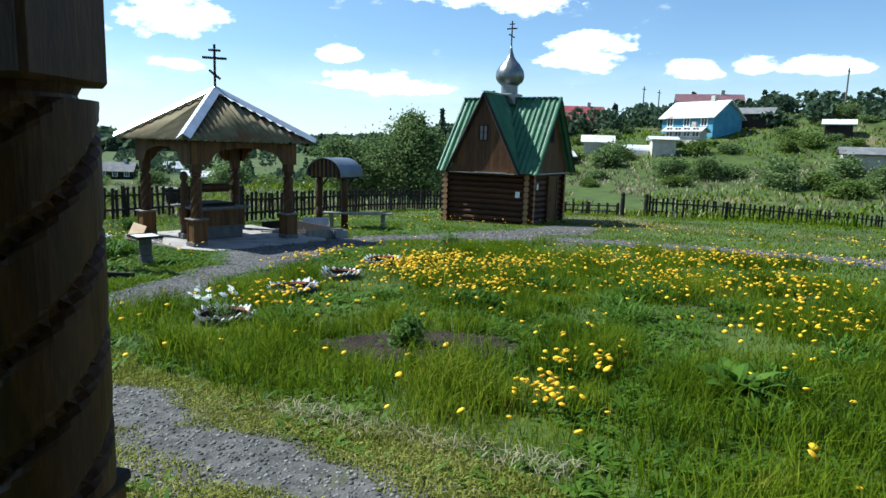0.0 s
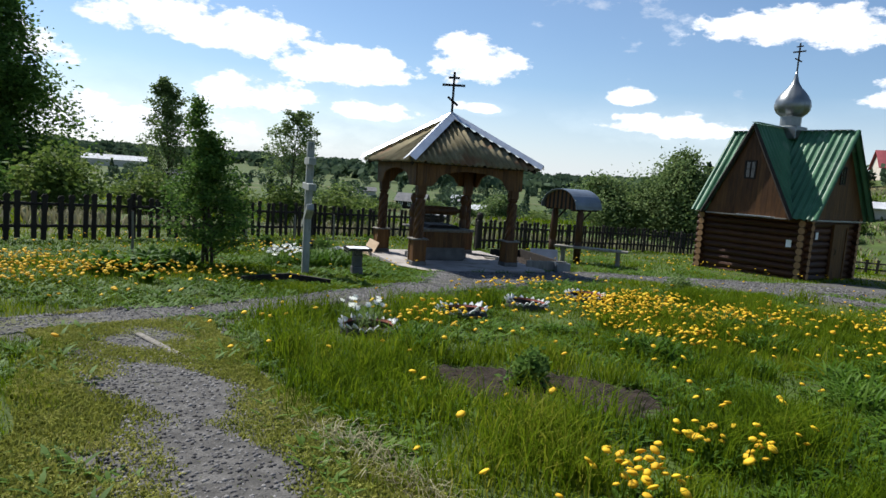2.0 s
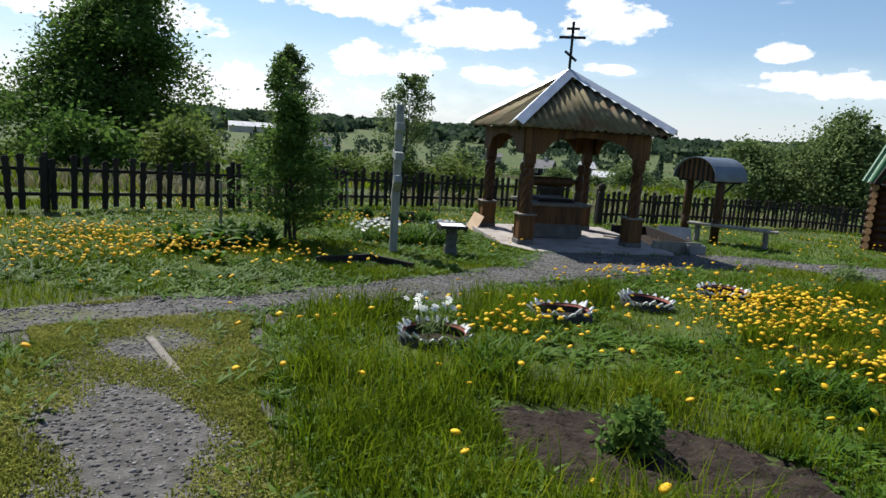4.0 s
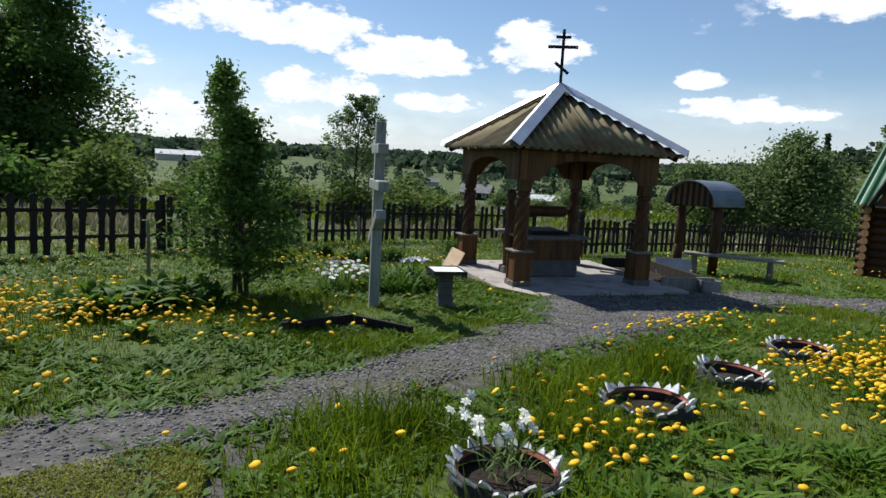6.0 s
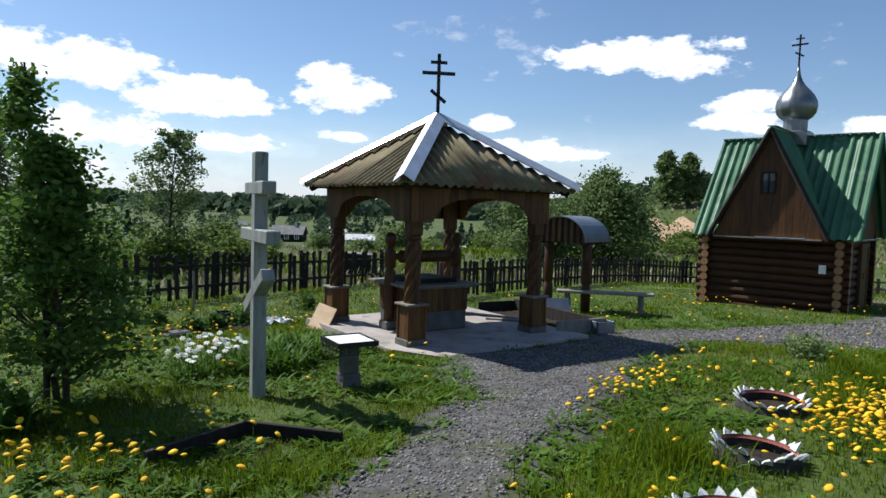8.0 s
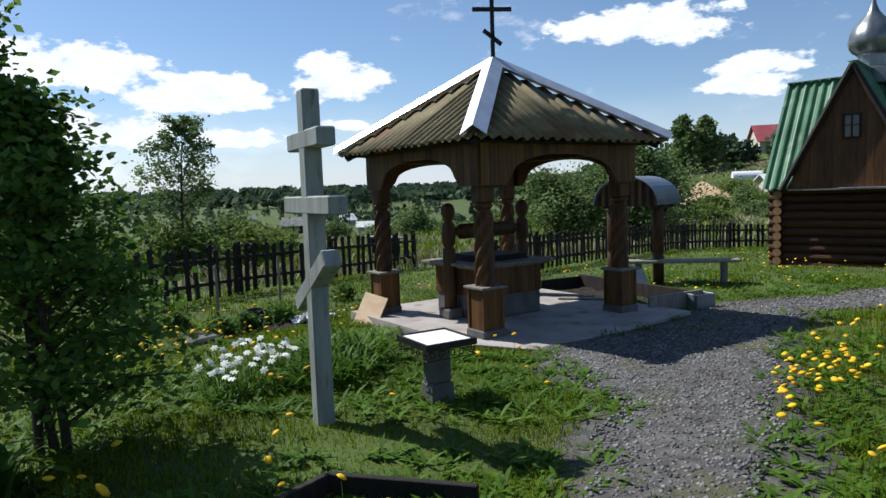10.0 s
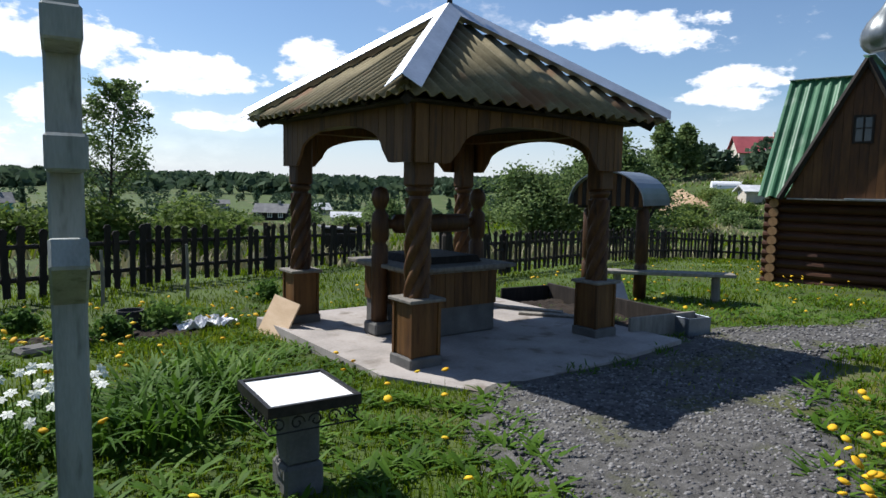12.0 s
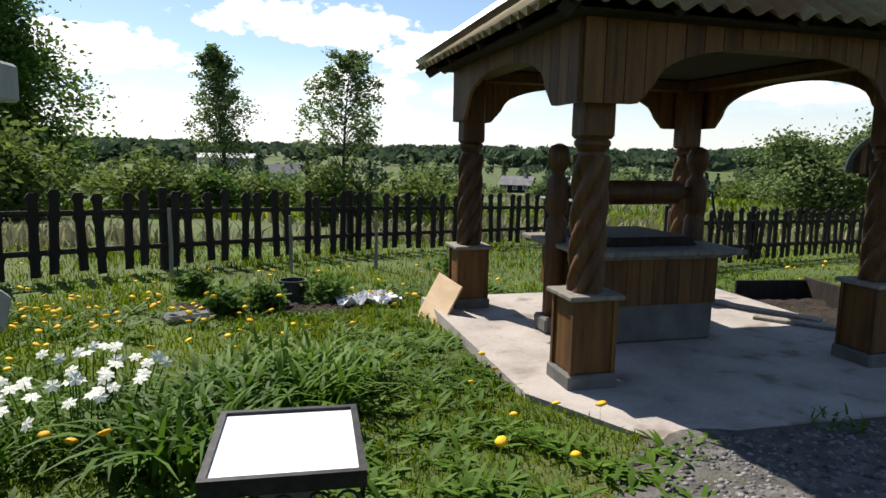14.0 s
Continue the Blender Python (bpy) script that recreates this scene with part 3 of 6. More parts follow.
def well():
    g = thing("well", pose(-0.11, 0.1, 0.012), "boxed wooden well with concrete foot and log windlass", "well")
    bm = bmesh.new()
    box(bm, -0.63, 0.63, -0.55, 0.55, 0.0, 0.34, bevel=0.02)
    part("concrete_foot", bm, M["concrete_grey"], g)
    for s, nm in ((-1, "front"), (1, "back")):
        for i in range(9):
            bm = bmesh.new()
            x = -0.62 + i * 0.138
            box(bm, x + 0.003, x + 0.135, s * 0.56 - 0.014, s * 0.56 + 0.014, 0.3, 0.68)
            part("board", bm, M["board"], g)
    for s in (-1, 1):
        for i in range(8):
            bm = bmesh.new()
            y = -0.54 + i * 0.136
            box(bm, s * 0.64 - 0.014, s * 0.64 + 0.014, y + 0.003, y + 0.133, 0.3, 0.68)
            part("board", bm, M["board"], g)
    bm = bmesh.new()
    box(bm, -0.625, 0.625, -0.545, 0.545, 0.34, 0.675)
    part("box_core", bm, M["dark_wood"], g)
    bm = bmesh.new()
    box(bm, -0.82, 0.82, -0.72, 0.72, 0.685, 0.725, bevel=0.008)
    box(bm, -0.72, 0.72, -0.63, 0.63, 0.655, 0.685)
    part("ledge", bm, M["grey_wood"], g)
    bm = bmesh.new()
    prism(bm, [(-0.5, 0.728), (0.5, 0.728), (0.42, 0.80), (-0.42, 0.80)], -0.42, 0.42)
    bmesh.ops.recalc_face_normals(bm, faces=bm.faces)
    part("lid", bm, M["dark_wood"], g)
    for x in (-0.78, 0.78):
        bm = bmesh.new()
        lathe(bm, [(0.1, 0.0), (0.1, 0.5), (0.095, 0.56), (0.105, 0.62), (0.1, 0.9), (0.07, 0.93), (0.105, 0.97), (0.11, 1.1), (0.1, 1.22), (0.065, 1.25), (0.06, 1.28),
                   (0.085, 1.31), (0.11, 1.37), (0.105, 1.43), (0.075, 1.48), (0.02, 1.5)], 18)
        bmesh.ops.translate(bm, vec=(x, 0.0, 0), verts=bm.verts)
        part("windlass_post", bm, M["carved"], g, smooth=True)
        bm = bmesh.new()
        box(bm, x - 0.14, x + 0.14, -0.14, 0.14, 0, 0.13, bevel=0.02)
        part("post_foot", bm, M["concrete_grey"], g)
    bm = bmesh.new()
    tube(bm, [(-0.78, 0, 1.12), (-0.6, 0, 1.12), (-0.55, 0, 1.12), (0.55, 0, 1.12), (0.6, 0, 1.12), (0.78, 0, 1.12)], [0.05, 0.05, 0.1, 0.1, 0.05, 0.05], 14)
    part("windlass_drum", bm, M["carved"], g, smooth=True)
    bm = bmesh.new()
    tube(bm, [(0.88, 0, 1.14), (0.98, 0, 1.12), (0.99, -0.02, 1.0), (1.02, -0.05, 0.86), (1.1, -0.07, 0.8), (1.22, -0.07, 0.8)], [0.012] * 6, 8)
    part("crank_handle", bm, M["iron"], g)
    g.scale = (0.81, 0.88, 1.0)


well()


# ---- shelter with barrel roof, bench, trough ----
def shelter():
    z = gz(4.3, 1.1)
    g = thing("barrel_roof_shelter", pose(3.77, 1.68, z, 0, 0, -75), "small two-post shelter with curved grey metal roof", "shelter")
    # local x along the gable front, local y away along the barrel
    ev, w, d, rise = 1.3 - z, 1.2, 1.05, 0.53
    for x in (0.16, 1.06):
        bm = bmesh.new()
        lathe(bm, [(0.1, 0), (0.1, 0.55), (0.075, 0.58), (0.1, 0.62), (0.1, ev - 0.12), (0.08, ev - 0.08), (0.1, ev + 0.0)], 12)
        bmesh.ops.translate(bm, vec=(x, 0.36, 0), verts=bm.verts)
        part("post", bm, M["carved"], g, smooth=True)
    n = 18
    arc = [(w / 2 - (w / 2 + 0.03) * math.cos(math.pi * i / n), ev + rise * math.sin(math.pi * i / n)) for i in range(n + 1)]
    bm = bmesh.new()
    outer = [(x, zz) for x, zz in arc]
    inner = [(w / 2 + (x - w / 2) * 0.975, ev + (zz - ev) * 0.97 - 0.002) for x, zz in arc]
    prism_pts = outer + inner[::-1]
    prism(bm, prism_pts, -0.05, d)
    bmesh.ops.recalc_face_normals(bm, faces=bm.faces)
    part("curved_roof", bm, M["steel_blue"], g, "curved grey sheet metal roof")
    for yy in (0.03, d - 0.07):
        k = 0
        x = 0.03
        while x < w - 0.03:
            x1 = min(x + 0.072, w - 0.03)
            bm = bmesh.new()
            hgt = lambda q: ev + rise * 0.93 * math.sqrt(max(0, 1 - ((q - w / 2) / (w / 2)) ** 2))
            prism(bm, [(x + 0.003, ev - 0.02), (x1 - 0.003, ev - 0.02), (x1 - 0.003, hgt(x1)), (x + 0.003, hgt(x))], yy, yy + (0.035 if k % 2 else 0.022))
            bmesh.ops.recalc_face_normals(bm, faces=bm.faces)
            part("board", bm, M["board"] if k % 2 else M["dark_wood"], g)
            x += 0.072
            k += 1
    for x in (0.16, 1.06):
        bm = bmesh.new()
        box(bm, x - 0.035, x + 0.035, 0.0, d - 0.03, ev - 0.06, ev - 0.02)
        tube(bm, [(x, 0.42, ev - 0.34), (x, 0.82, ev - 0.04)], [0.025, 0.025], 6)
        part("brace", bm, M["dark_wood"], g)
    bm = bmesh.new()
    box(bm, 0.0, w, 0.32, 0.4, ev - 0.03, ev + 0.03)
    part("cross_beam", bm, M["carved"], g)


shelter()


def bench(a, b, label):
    a, b = Vector(a), Vector(b)
    z = gz(*(a.xy + b.xy) / 2)
    d = b - a
    g = thing("bench", pose(a.x, a.y, z, 0, 0, math.degrees(math.atan2(d.y, d.x))), label, "bench")
    n = d.length
    bm = bmesh.new()
    box(bm, -0.1, n + 0.12, -0.15, 0.15, 0.42, 0.475, bevel=0.01)
    part("seat_plank", bm, M["grey_wood"], g)
    for x in (0.12, n - 0.14):
        bm = bmesh.new()
        tube(bm, [(x, 0, -0.15), (x + 0.01, 0.0, 0.2), (x, 0, 0.425)], [0.07, 0.065, 0.06], 10)
        part("leg", bm, M["grey_wood"], g)


bench((3.95, 1.0, 0), (5.2, -0.2, 0), "long weathered plank bench on log legs")


def soil_bed():
    g = thing("edged_soil_bed", pose(2.1, -0.05, gz(2.1, -0.05), 0, 0, -7), "low soil bed edged with dark boards beside the slab", "garden bed")
    for (x0, x1, y0, y1, h, mt) in ((-0.28, -0.24, -1.2, 1.4, 0.1, "dark_wood"), (0.6, 0.64, -1.2, 1.4, 0.27, "dark_wood"), (-0.24, 0.6, 1.36, 1.4, 0.24, "dark_wood"), (-0.36, 0.66, -1.24, -1.2, 0.3, "grey_wood")):
        bm = bmesh.new()
        box(bm, x0, x1, y0, y1, -0.1, h, bevel=0.006)
        part("edging_board", bm, M[mt], g, "grey weathered end board" if mt == "grey_wood" else "")
    bm = bmesh.new()
    bmesh.ops.create_grid(bm, x_segments=14, y_segments=34, size=1.0)
    for v in bm.verts:
        v.co.x, v.co.y = v.co.x * 0.42 + 0.18, v.co.y * 1.28 + 0.08
        v.co.z = 0.05 + 0.06 * noise.noise(v.co * 5) + 0.02 * noise.noise(v.co * 15)
    part("soil", bm, M["dirt"], g, smooth=True)


soil_bed()


def planter_box():
    g = thing("metal_box", pose(2.42, -1.42, gz(2.42, -1.42), 0, 0, -12), "low dark grey sheet metal box beside the bed", "box")
    for (x0, x1, y0, y1) in ((-0.24, 0.24, -0.17, -0.15), (-0.24, 0.24, 0.15, 0.17), (-0.24, -0.22, -0.15, 0.15), (0.22, 0.24, -0.15, 0.15)):
        bm = bmesh.new()
        box(bm, x0, x1, y0, y1, -0.03, 0.26, bevel=0.004)
        part("side_panel", bm, M["steel_blue"], g)
    bm = bmesh.new()
    bmesh.ops.create_grid(bm, x_segments=8, y_segments=6, size=0.5)
    for v in bm.verts:
        v.co = Vector((v.co.x * 0.44, v.co.y * 0.3, 0.17 + 0.05 * noise.noise(v.co * 7)))
    part("soil", bm, M["dirt"], g)
    g.scale = (0.68, 0.8, 0.85)


planter_box()
g = thing("metal_sheet", pose(3.05, 0.25, gz(3.05, 0.25), 0, 0, -24), "dull grey metal sheet leaning behind the bed", "sheet")
bm = bmesh.new()
box(bm, -0.36, 0.36, -0.006, 0.006, 0.0, 0.5, pose(0, 0, -0.02, -38, 0, 0), bevel=0.003)
part("sheet", bm, M["steel_blue"], g)
for i, (x, y, ln, turn) in enumerate(((1.45, 0.35, 0.55, -62), (1.5, -0.2, 0.42, -50))):
    g = thing("loose_plank", pose(x, y, 0.013, 0, 0, turn), "pale plank lying on the slab", "plank", group="planks on the slab")
    bm = bmesh.new()
    box(bm, -ln, ln, -0.06, 0.06, 0.0, 0.03, bevel=0.006)
    part("board", bm, M["grey_wood"], g)


# ---- chapel ----
def three_barred(bm, h, s, m):
    box(bm, -0.02 * s, 0.02 * s, -0.012, 0.012, 0, h, m)
    box(bm, -0.1 * s, 0.1 * s, -0.012, 0.012, h * 0.86, h * 0.9, m)
    box(bm, -0.19 * s, 0.19 * s, -0.012, 0.012, h * 0.68, h * 0.73, m)
    box(bm, -0.12 * s, 0.12 * s, -0.012, 0.012, -0.02, 0.02, m @ pose(0, 0, h * 0.42, 0, 30, 0))


def chapel():
    base = -0.36
    g = thing("log_chapel", pose(11.2, 0.07, base, 0, 0, -77.35), "small log chapel with green corrugated cross-gable roof and silver dome", "chapel")
    ev, rg, hx, hy = 1.47 - base + 0.02, 4.0 - base, 1.5, 1.5
    # log walls, ends crossing at the corners
    lm = None
    pitch = 0.19
    for wall in range(4):
        m = pose(0, 0, 0, 0, 0, 90 * wall)
        off = 0.0 if wall % 2 == 0 else pitch / 2
        wall_ob = new("log_wall")
        wall_ob.parent, wall_ob.matrix_basis = g, m
        for i in range(10):
            z = 0.08 + off + i * pitch
            if z > ev + 0.02:
                continue
            if lm is None:
                bm = bmesh.new()
                tube(bm, [(-hx - 0.2, 0, 0), (hx + 0.2, 0, 0)], [0.104, 0.1], 12)
                first = part("log", bm, M["log"], wall_ob, smooth=False)
                first.matrix_basis = pose(0, -hy, z)
                lm = first.data
                em = bpy.data.meshes.new("log_end")
                eb = bmesh.new()
                bmesh.ops.create_circle(eb, cap_ends=True, segments=12, radius=0.092)
                r = bmesh.ops.extrude_face_region(eb, geom=eb.faces[:])
                bmesh.ops.translate(eb, vec=(0, 0, 0.012), verts=[v for v in r["geom"] if isinstance(v, bmesh.types.BMVert)])
                bmesh.ops.recalc_face_normals(eb, faces=eb.faces)
                eb.to_mesh(em)
                eb.free()
                em.materials.append(M["log_end"])
            else:
                share("log", lm, wall_ob, pose(0, -hy, z))
            for s in (-1, 1):
                share("log_end", em, wall_ob, pose(s * (hx + 0.2) - (0.006 if s < 0 else 0.006), -hy, z, 0, 90, 0))
    bm = bmesh.new()
    box(bm, -hx + 0.02, hx - 0.02, -hy + 0.02, hy - 0.02, 0.0, ev)
    part("inner_wall", bm, M["dark_wood"], g)
    bm = bmesh.new()
    box(bm, -hx - 0.1, hx + 0.1, -hy - 0.1, hy + 0.1, -0.35, 0.03)
    part("foundation", bm, M["concrete_grey"], g)
    # roof
    fy, fx = 1.9, 1.76
    sl = math.hypot(fy, rg - ev)
    for s, rot in ((-1, 0), (1, 180)):
        bm = bmesh.new()
        n = int(2 * fx / 0.19 * 6)
        x0, x1 = (-fx, fx + 0.2) if rot == 0 else (-fx - 0.2, fx)
        cols = [(x0 + (x1 - x0) * i / n, -0.03, sl + 0.02) for i in range(n + 1)]
        corrugated(bm, (0, -fy, ev), (1, 0, 0), Vector((0, fy, rg - ev)).normalized(), cols, 0.19, 0.03)
        bmesh.ops.recalc_face_normals(bm, faces=bm.faces)
        r = part("roof_sheet", bm, M["green_roof"], g)
        r.matrix_basis = pose(0, 0, 0, 0, 0, rot)
        # cross gable: two triangular sheets
        gw, gf = 1.3, 2.06
        for side in (-1, 1):
            bm = bmesh.new()
            s2 = math.hypot(gw, rg - ev)
            cols = []
            n2 = 44
            for i in range(n2 + 1):
                u = gf * i / n2
                # u runs from the centre out to the gable front
                foot = s2 * (1 - min(1.0, u / (gf - 0.16)))
                cols.append((u, foot - 0.03 if u > gf - 0.16 else foot, s2))
            corrugated(bm, (side * gw, 0, ev), (0, -1, 0), Vector((-side * gw, 0, rg - ev)).normalized(), cols, 0.19, side * 0.02, side * -0.008 if side > 0 else 0.008)
            bmesh.ops.translate(bm, vec=(0, 0, 0.045), verts=bm.verts)
            bmesh.ops.recalc_face_normals(bm, faces=bm.faces)
            r = part("gable_roof_sheet", bm, M["green_roof"], g)
            r.matrix_basis = pose(0, 0, 0, 0, 0, rot)
        # barge boards of the cross gable
        for side in (-1, 1):
            bm = bmesh.new()
            tube(bm, [(side * (gw + 0.03), -gf + 0.03, ev - 0.06), (0, -gf + 0.03, rg + 0.0)], [0.06, 0.06], 4)
            r = part("barge_board", bm, M["dark_wood"], g)
            r.matrix_basis = pose(0, 0, 0, 0, 0, rot)
    # gable walls: upright boards
    for k, (half, dist) in enumerate(((1.24, 1.94), (1.8, 1.66), (1.24, 1.94), (1.8, 1.58))):
        wall_ob = new("gable_wall")
        wall_ob.parent, wall_ob.matrix_basis = g, pose(0, 0, 0, 0, 0, 90 * k)
        x = -half
        while x < half - 0.01:
            x1 = min(x + 0.15, half)
            f = lambda q: ev - 0.02 + (rg - ev - 0.05) * (1 - abs(q) / half)
            pts = [(x + 0.002, ev - 0.04), (x1 - 0.002, ev - 0.04), (x1 - 0.002, f(x1))]
            if x < 0 < x1:
                pts.append((0, f(0)))
            pts.append((x + 0.002, f(x)))
            bm = bmesh.new()
            prism(bm, pts, -dist, -dist + 0.03)
            bmesh.ops.recalc_face_normals(bm, faces=bm.faces)
            part("board", bm, M["gable"], wall_ob)
            x += 0.15
        bm = bmesh.new()
        box(bm, -half + 0.05, half - 0.05, -dist - 0.1, -dist + 0.02, ev - 0.07, ev - 0.04, pose(0, 0, 0))
        part("drip_ledge", bm, M["grey_wood"], wall_ob)
        bm = bmesh.new()
        box(bm, -0.22 if k == 0 else -half + 0.3, 0.86 if k == 0 else half - 0.3, -dist - 0.105, -dist - 0.004, ev - 0.038, ev - 0.025)
        part("flashing", bm, M["zinc"], wall_ob, "pale metal flashing strip")
        win = new("gable_window")
        win.parent = wall_ob
        bm = bmesh.new()
        for (a, b, c, d) in ((-0.17, -0.13, 2.72, 3.24), (0.13, 0.17, 2.72, 3.24), (-0.13, 0.13, 2.72, 2.76), (-0.13, 0.13, 3.2, 3.24), (-0.015, 0.015, 2.76, 3.2), (-0.13, 0.13, 2.99, 3.01)):
            box(bm, a, b, -dist - 0.03, -dist + 0.005, c + 0.12, d + 0.12)
        part("window_frame", bm, M["dark_wood"], win)
        bm = bmesh.new()
        box(bm, -0.13, 0.13, -dist - 0.012, -dist + 0.002, 2.88, 3.32)
        part("pane", bm, M["glass"], win)
    # side door with frame on the right-hand face
    door = new("door")
    door.parent, door.matrix_basis = g, pose(0, 0, 0, 0, 0, 90)
    for i in range(5):
        bm = bmesh.new()
        box(bm, 0.0 + i * 0.15 + 0.002, 0.15 + i * 0.15 - 0.002, -hy - 0.15, -hy - 0.11, 0.1, 1.62)
        part("plank", bm, M["gable"], door)
    bm = bmesh.new()
    for (a, b, c, d) in ((-0.1, 0.0, 0.06, 1.72), (0.75, 0.85, 0.06, 1.72), (0.0, 0.75, 1.62, 1.72)):
        box(bm, a, b, -hy - 0.17, -hy - 0.09, c, d)
    part("door_frame", bm, M["gable"], door)
    bm = bmesh.new()
    tube(bm, [(0.08, -hy - 0.16, 0.85), (0.08, -hy - 0.2, 0.87), (0.08, -hy - 0.2, 0.98), (0.08, -hy - 0.16, 1.0)], [0.01] * 4, 6)
    part("door_handle", bm, M["iron"], door)
    # notices
    for (nm, m) in (("notice", pose(1.16, -hy - 0.115, 1.12)), ("notice", pose(hx + 0.115, -1.02, 1.38, 0, 0, 90))):
        bm = bmesh.new()
        box(bm, -0.075, 0.075, -0.006, 0.004, -0.1, 0.1, m)
        part(nm, bm, M["white"], g, "white paper notice")
    # ridge cap, neck, dome, cross
    bm = bmesh.new()
    for s in (-1, 1):
        box(bm, min(s * 0.3, s * fx), max(s * 0.3, s * fx), -0.1, 0.1, rg + 0.02, rg + 0.035)
        box(bm, -0.1, 0.1, min(s * 0.3, s * 2.0), max(s * 0.3, s * 2.0), rg + 0.07, rg + 0.085)
    part("ridge_cap", bm, M["zinc"], g)
    bm = bmesh.new()
    box(bm, -0.36, 0.36, -0.36, 0.36, rg - 0.25, rg + 0.14, bevel=0.02)
    lathe(bm, [(0.29, rg + 0.1), (0.29, rg + 0.42), (0.32, rg + 0.45)], 12)
    part("drum", bm, M["dome"], g)
    bm = bmesh.new()
    prof = [(0.3, 0.44), (0.41, 0.52), (0.48, 0.63), (0.505, 0.76), (0.48, 0.9), (0.41, 1.04), (0.31, 1.17), (0.2, 1.29), (0.125, 1.4), (0.075, 1.53), (0.045, 1.66), (0.03, 1.78)]
    lathe(bm, [(r, rg + z) for r, z in prof], 36, lambda z, a: 1 - 0.035 * abs(math.sin(6 * a)))
    part("onion_dome", bm, M["dome"], g, "silvered ribbed onion dome", smooth=True)
    bm = bmesh.new()
    three_barred(bm, 0.86, 1.0, pose(0, 0, rg + 1.74))
    part("dome_cross", bm, M["iron"], g)


chapel()


# ---- tall grey cross, book stand, edging ----
def tall_cross():
    z = gz(-3.83, -2.75)
    g = thing("wooden_cross", pose(-3.83, -2.74, 0, 0, 0, 84), "tall grey-white painted three-barred wooden cross", "cross")
    bm = bmesh.new()
    box(bm, -0.066, 0.066, -0.06, 0.06, z - 0.2, 2.36, bevel=0.01)
    part("upright", bm, M["pale_paint"], g)
    for half, zz, tilt, name in ((0.34, 2.03, 0, "top_bar"), (0.5, 1.6, 0, "middle_bar"), (0.38, 1.08, 30, "slanted_bar")):
        bm = bmesh.new()
        box(bm, -half, half, -0.062, 0.062, -0.06, 0.06, pose(0, 0, zz, 0, tilt, 0), bevel=0.01)
        part(name, bm, M["pale_paint"], g)


tall_cross()


def book_stand():
    z = gz(-2.92, -2.8)
    g = thing("reading_stand", pose(-2.92, -2.8, z, 0, 0, -4), "concrete pillar stand with white top and iron scroll frame", "stand")
    t = 0.575 - z
    bm = bmesh.new()
    box(bm, -0.095, 0.095, -0.095, 0.095, -0.1, 0.15, bevel=0.015)
    box(bm, -0.08, 0.08, -0.08, 0.08, 0.15, t - 0.03, bevel=0.012)
    part("pillar", bm, M["concrete_grey"], g)
    bm = bmesh.new()
    box(bm, -0.195, 0.195, -0.215, 0.215, t - 0.03, t - 0.008)
    part("white_top", bm, M["white"], g, "bright white board")
    bm = bmesh.new()
    for (a, b, c, d) in ((-0.215, -0.195, -0.235, 0.235), (0.195, 0.215, -0.235, 0.235), (-0.195, 0.195, -0.235, -0.215), (-0.195, 0.195, 0.215, 0.235)):
        box(bm, a, b, c, d, t - 0.045, t + 0.002)
    part("frame_rim", bm, M["iron"], g)
    for side in range(4):
        bm = bmesh.new()
        ln = 0.42 if side % 2 == 0 else 0.46
        n = 5
        for i in range(n):
            cx = -ln / 2 + ln * (i + 0.5) / n
            pts = []
            for q in range(15):
                a = q * 0.52
                r = 0.034 * (1 - q / 19)
                pts.append((cx + r * math.cos(a) * (1 if i % 2 else -1), 0, t - 0.082 + r * math.sin(a)))
            tube(bm, pts, [0.0045] * len(pts), 5)
        tube(bm, [(-ln / 2, 0, t - 0.118), (ln / 2, 0, t - 0.118)], [0.004, 0.004], 5)
        bmesh.ops.translate(bm, vec=(0, -0.228 if side % 2 == 0 else -0.208, 0), verts=bm.verts)
        r = part("scrollwork", bm, M["iron"], g)
        r.matrix_basis = pose(0, 0, 0, 0, 0, 90 * side)


book_stand()


def edging():
    g = thing("angled_edging", pose(-4.33, -3.9, gz(-4.33, -3.9)), "dark edging boards set in a corner before the cross", "edging")
    for a, b in (((0, 0), (-0.74, -0.28)), ((0, 0), (0.5, -0.58))):
        d = Vector((b[0] - a[0], b[1] - a[1], 0))
        bm = bmesh.new()
        box(bm, 0, d.length, -0.02, 0.02, -0.08, 0.13, pose(0, 0, 0, 0, 0, math.degrees(math.atan2(d.y, d.x))), bevel=0.004)
        part("edging_board", bm, M["dark_wood"], g)
    bm = bmesh.new()
    bmesh.ops.create_grid(bm, x_segments=16, y_segments=16, size=0.5)
    for v in bm.verts:
        v.co = Vector((v.co.x * 0.9 - 0.08, v.co.y * 0.62 - 0.42, 0.02 + 0.04 * noise.noise(v.co * 6)))
    part("soil", bm, M["dirt"], g, smooth=True)


edging()
g = thing("plywood_board", pose(-1.56, 1.0, gz(-1.56, 1.0) - 0.02, 0, 0, -80), "square of weathered plywood leaning on a post pedestal", "board")
bm = bmesh.new()
box(bm, -0.24, 0.24, -0.008, 0.008, 0, 0.46, pose(0, 0, 0, -27, 6, 0))
part("sheet", bm, M["plywood"], g)
g = thing("kerb_plank", pose(-6.18, -8.32, gz(-6.18, -8.32), 0, 0, -67), "long pale plank sunk along the path edge", "plank")
bm = bmesh.new()
box(bm, -0.56, 0.56, -0.03, 0.03, -0.04, 0.05, bevel=0.008)
part("plank", bm, M["grey_wood"], g)


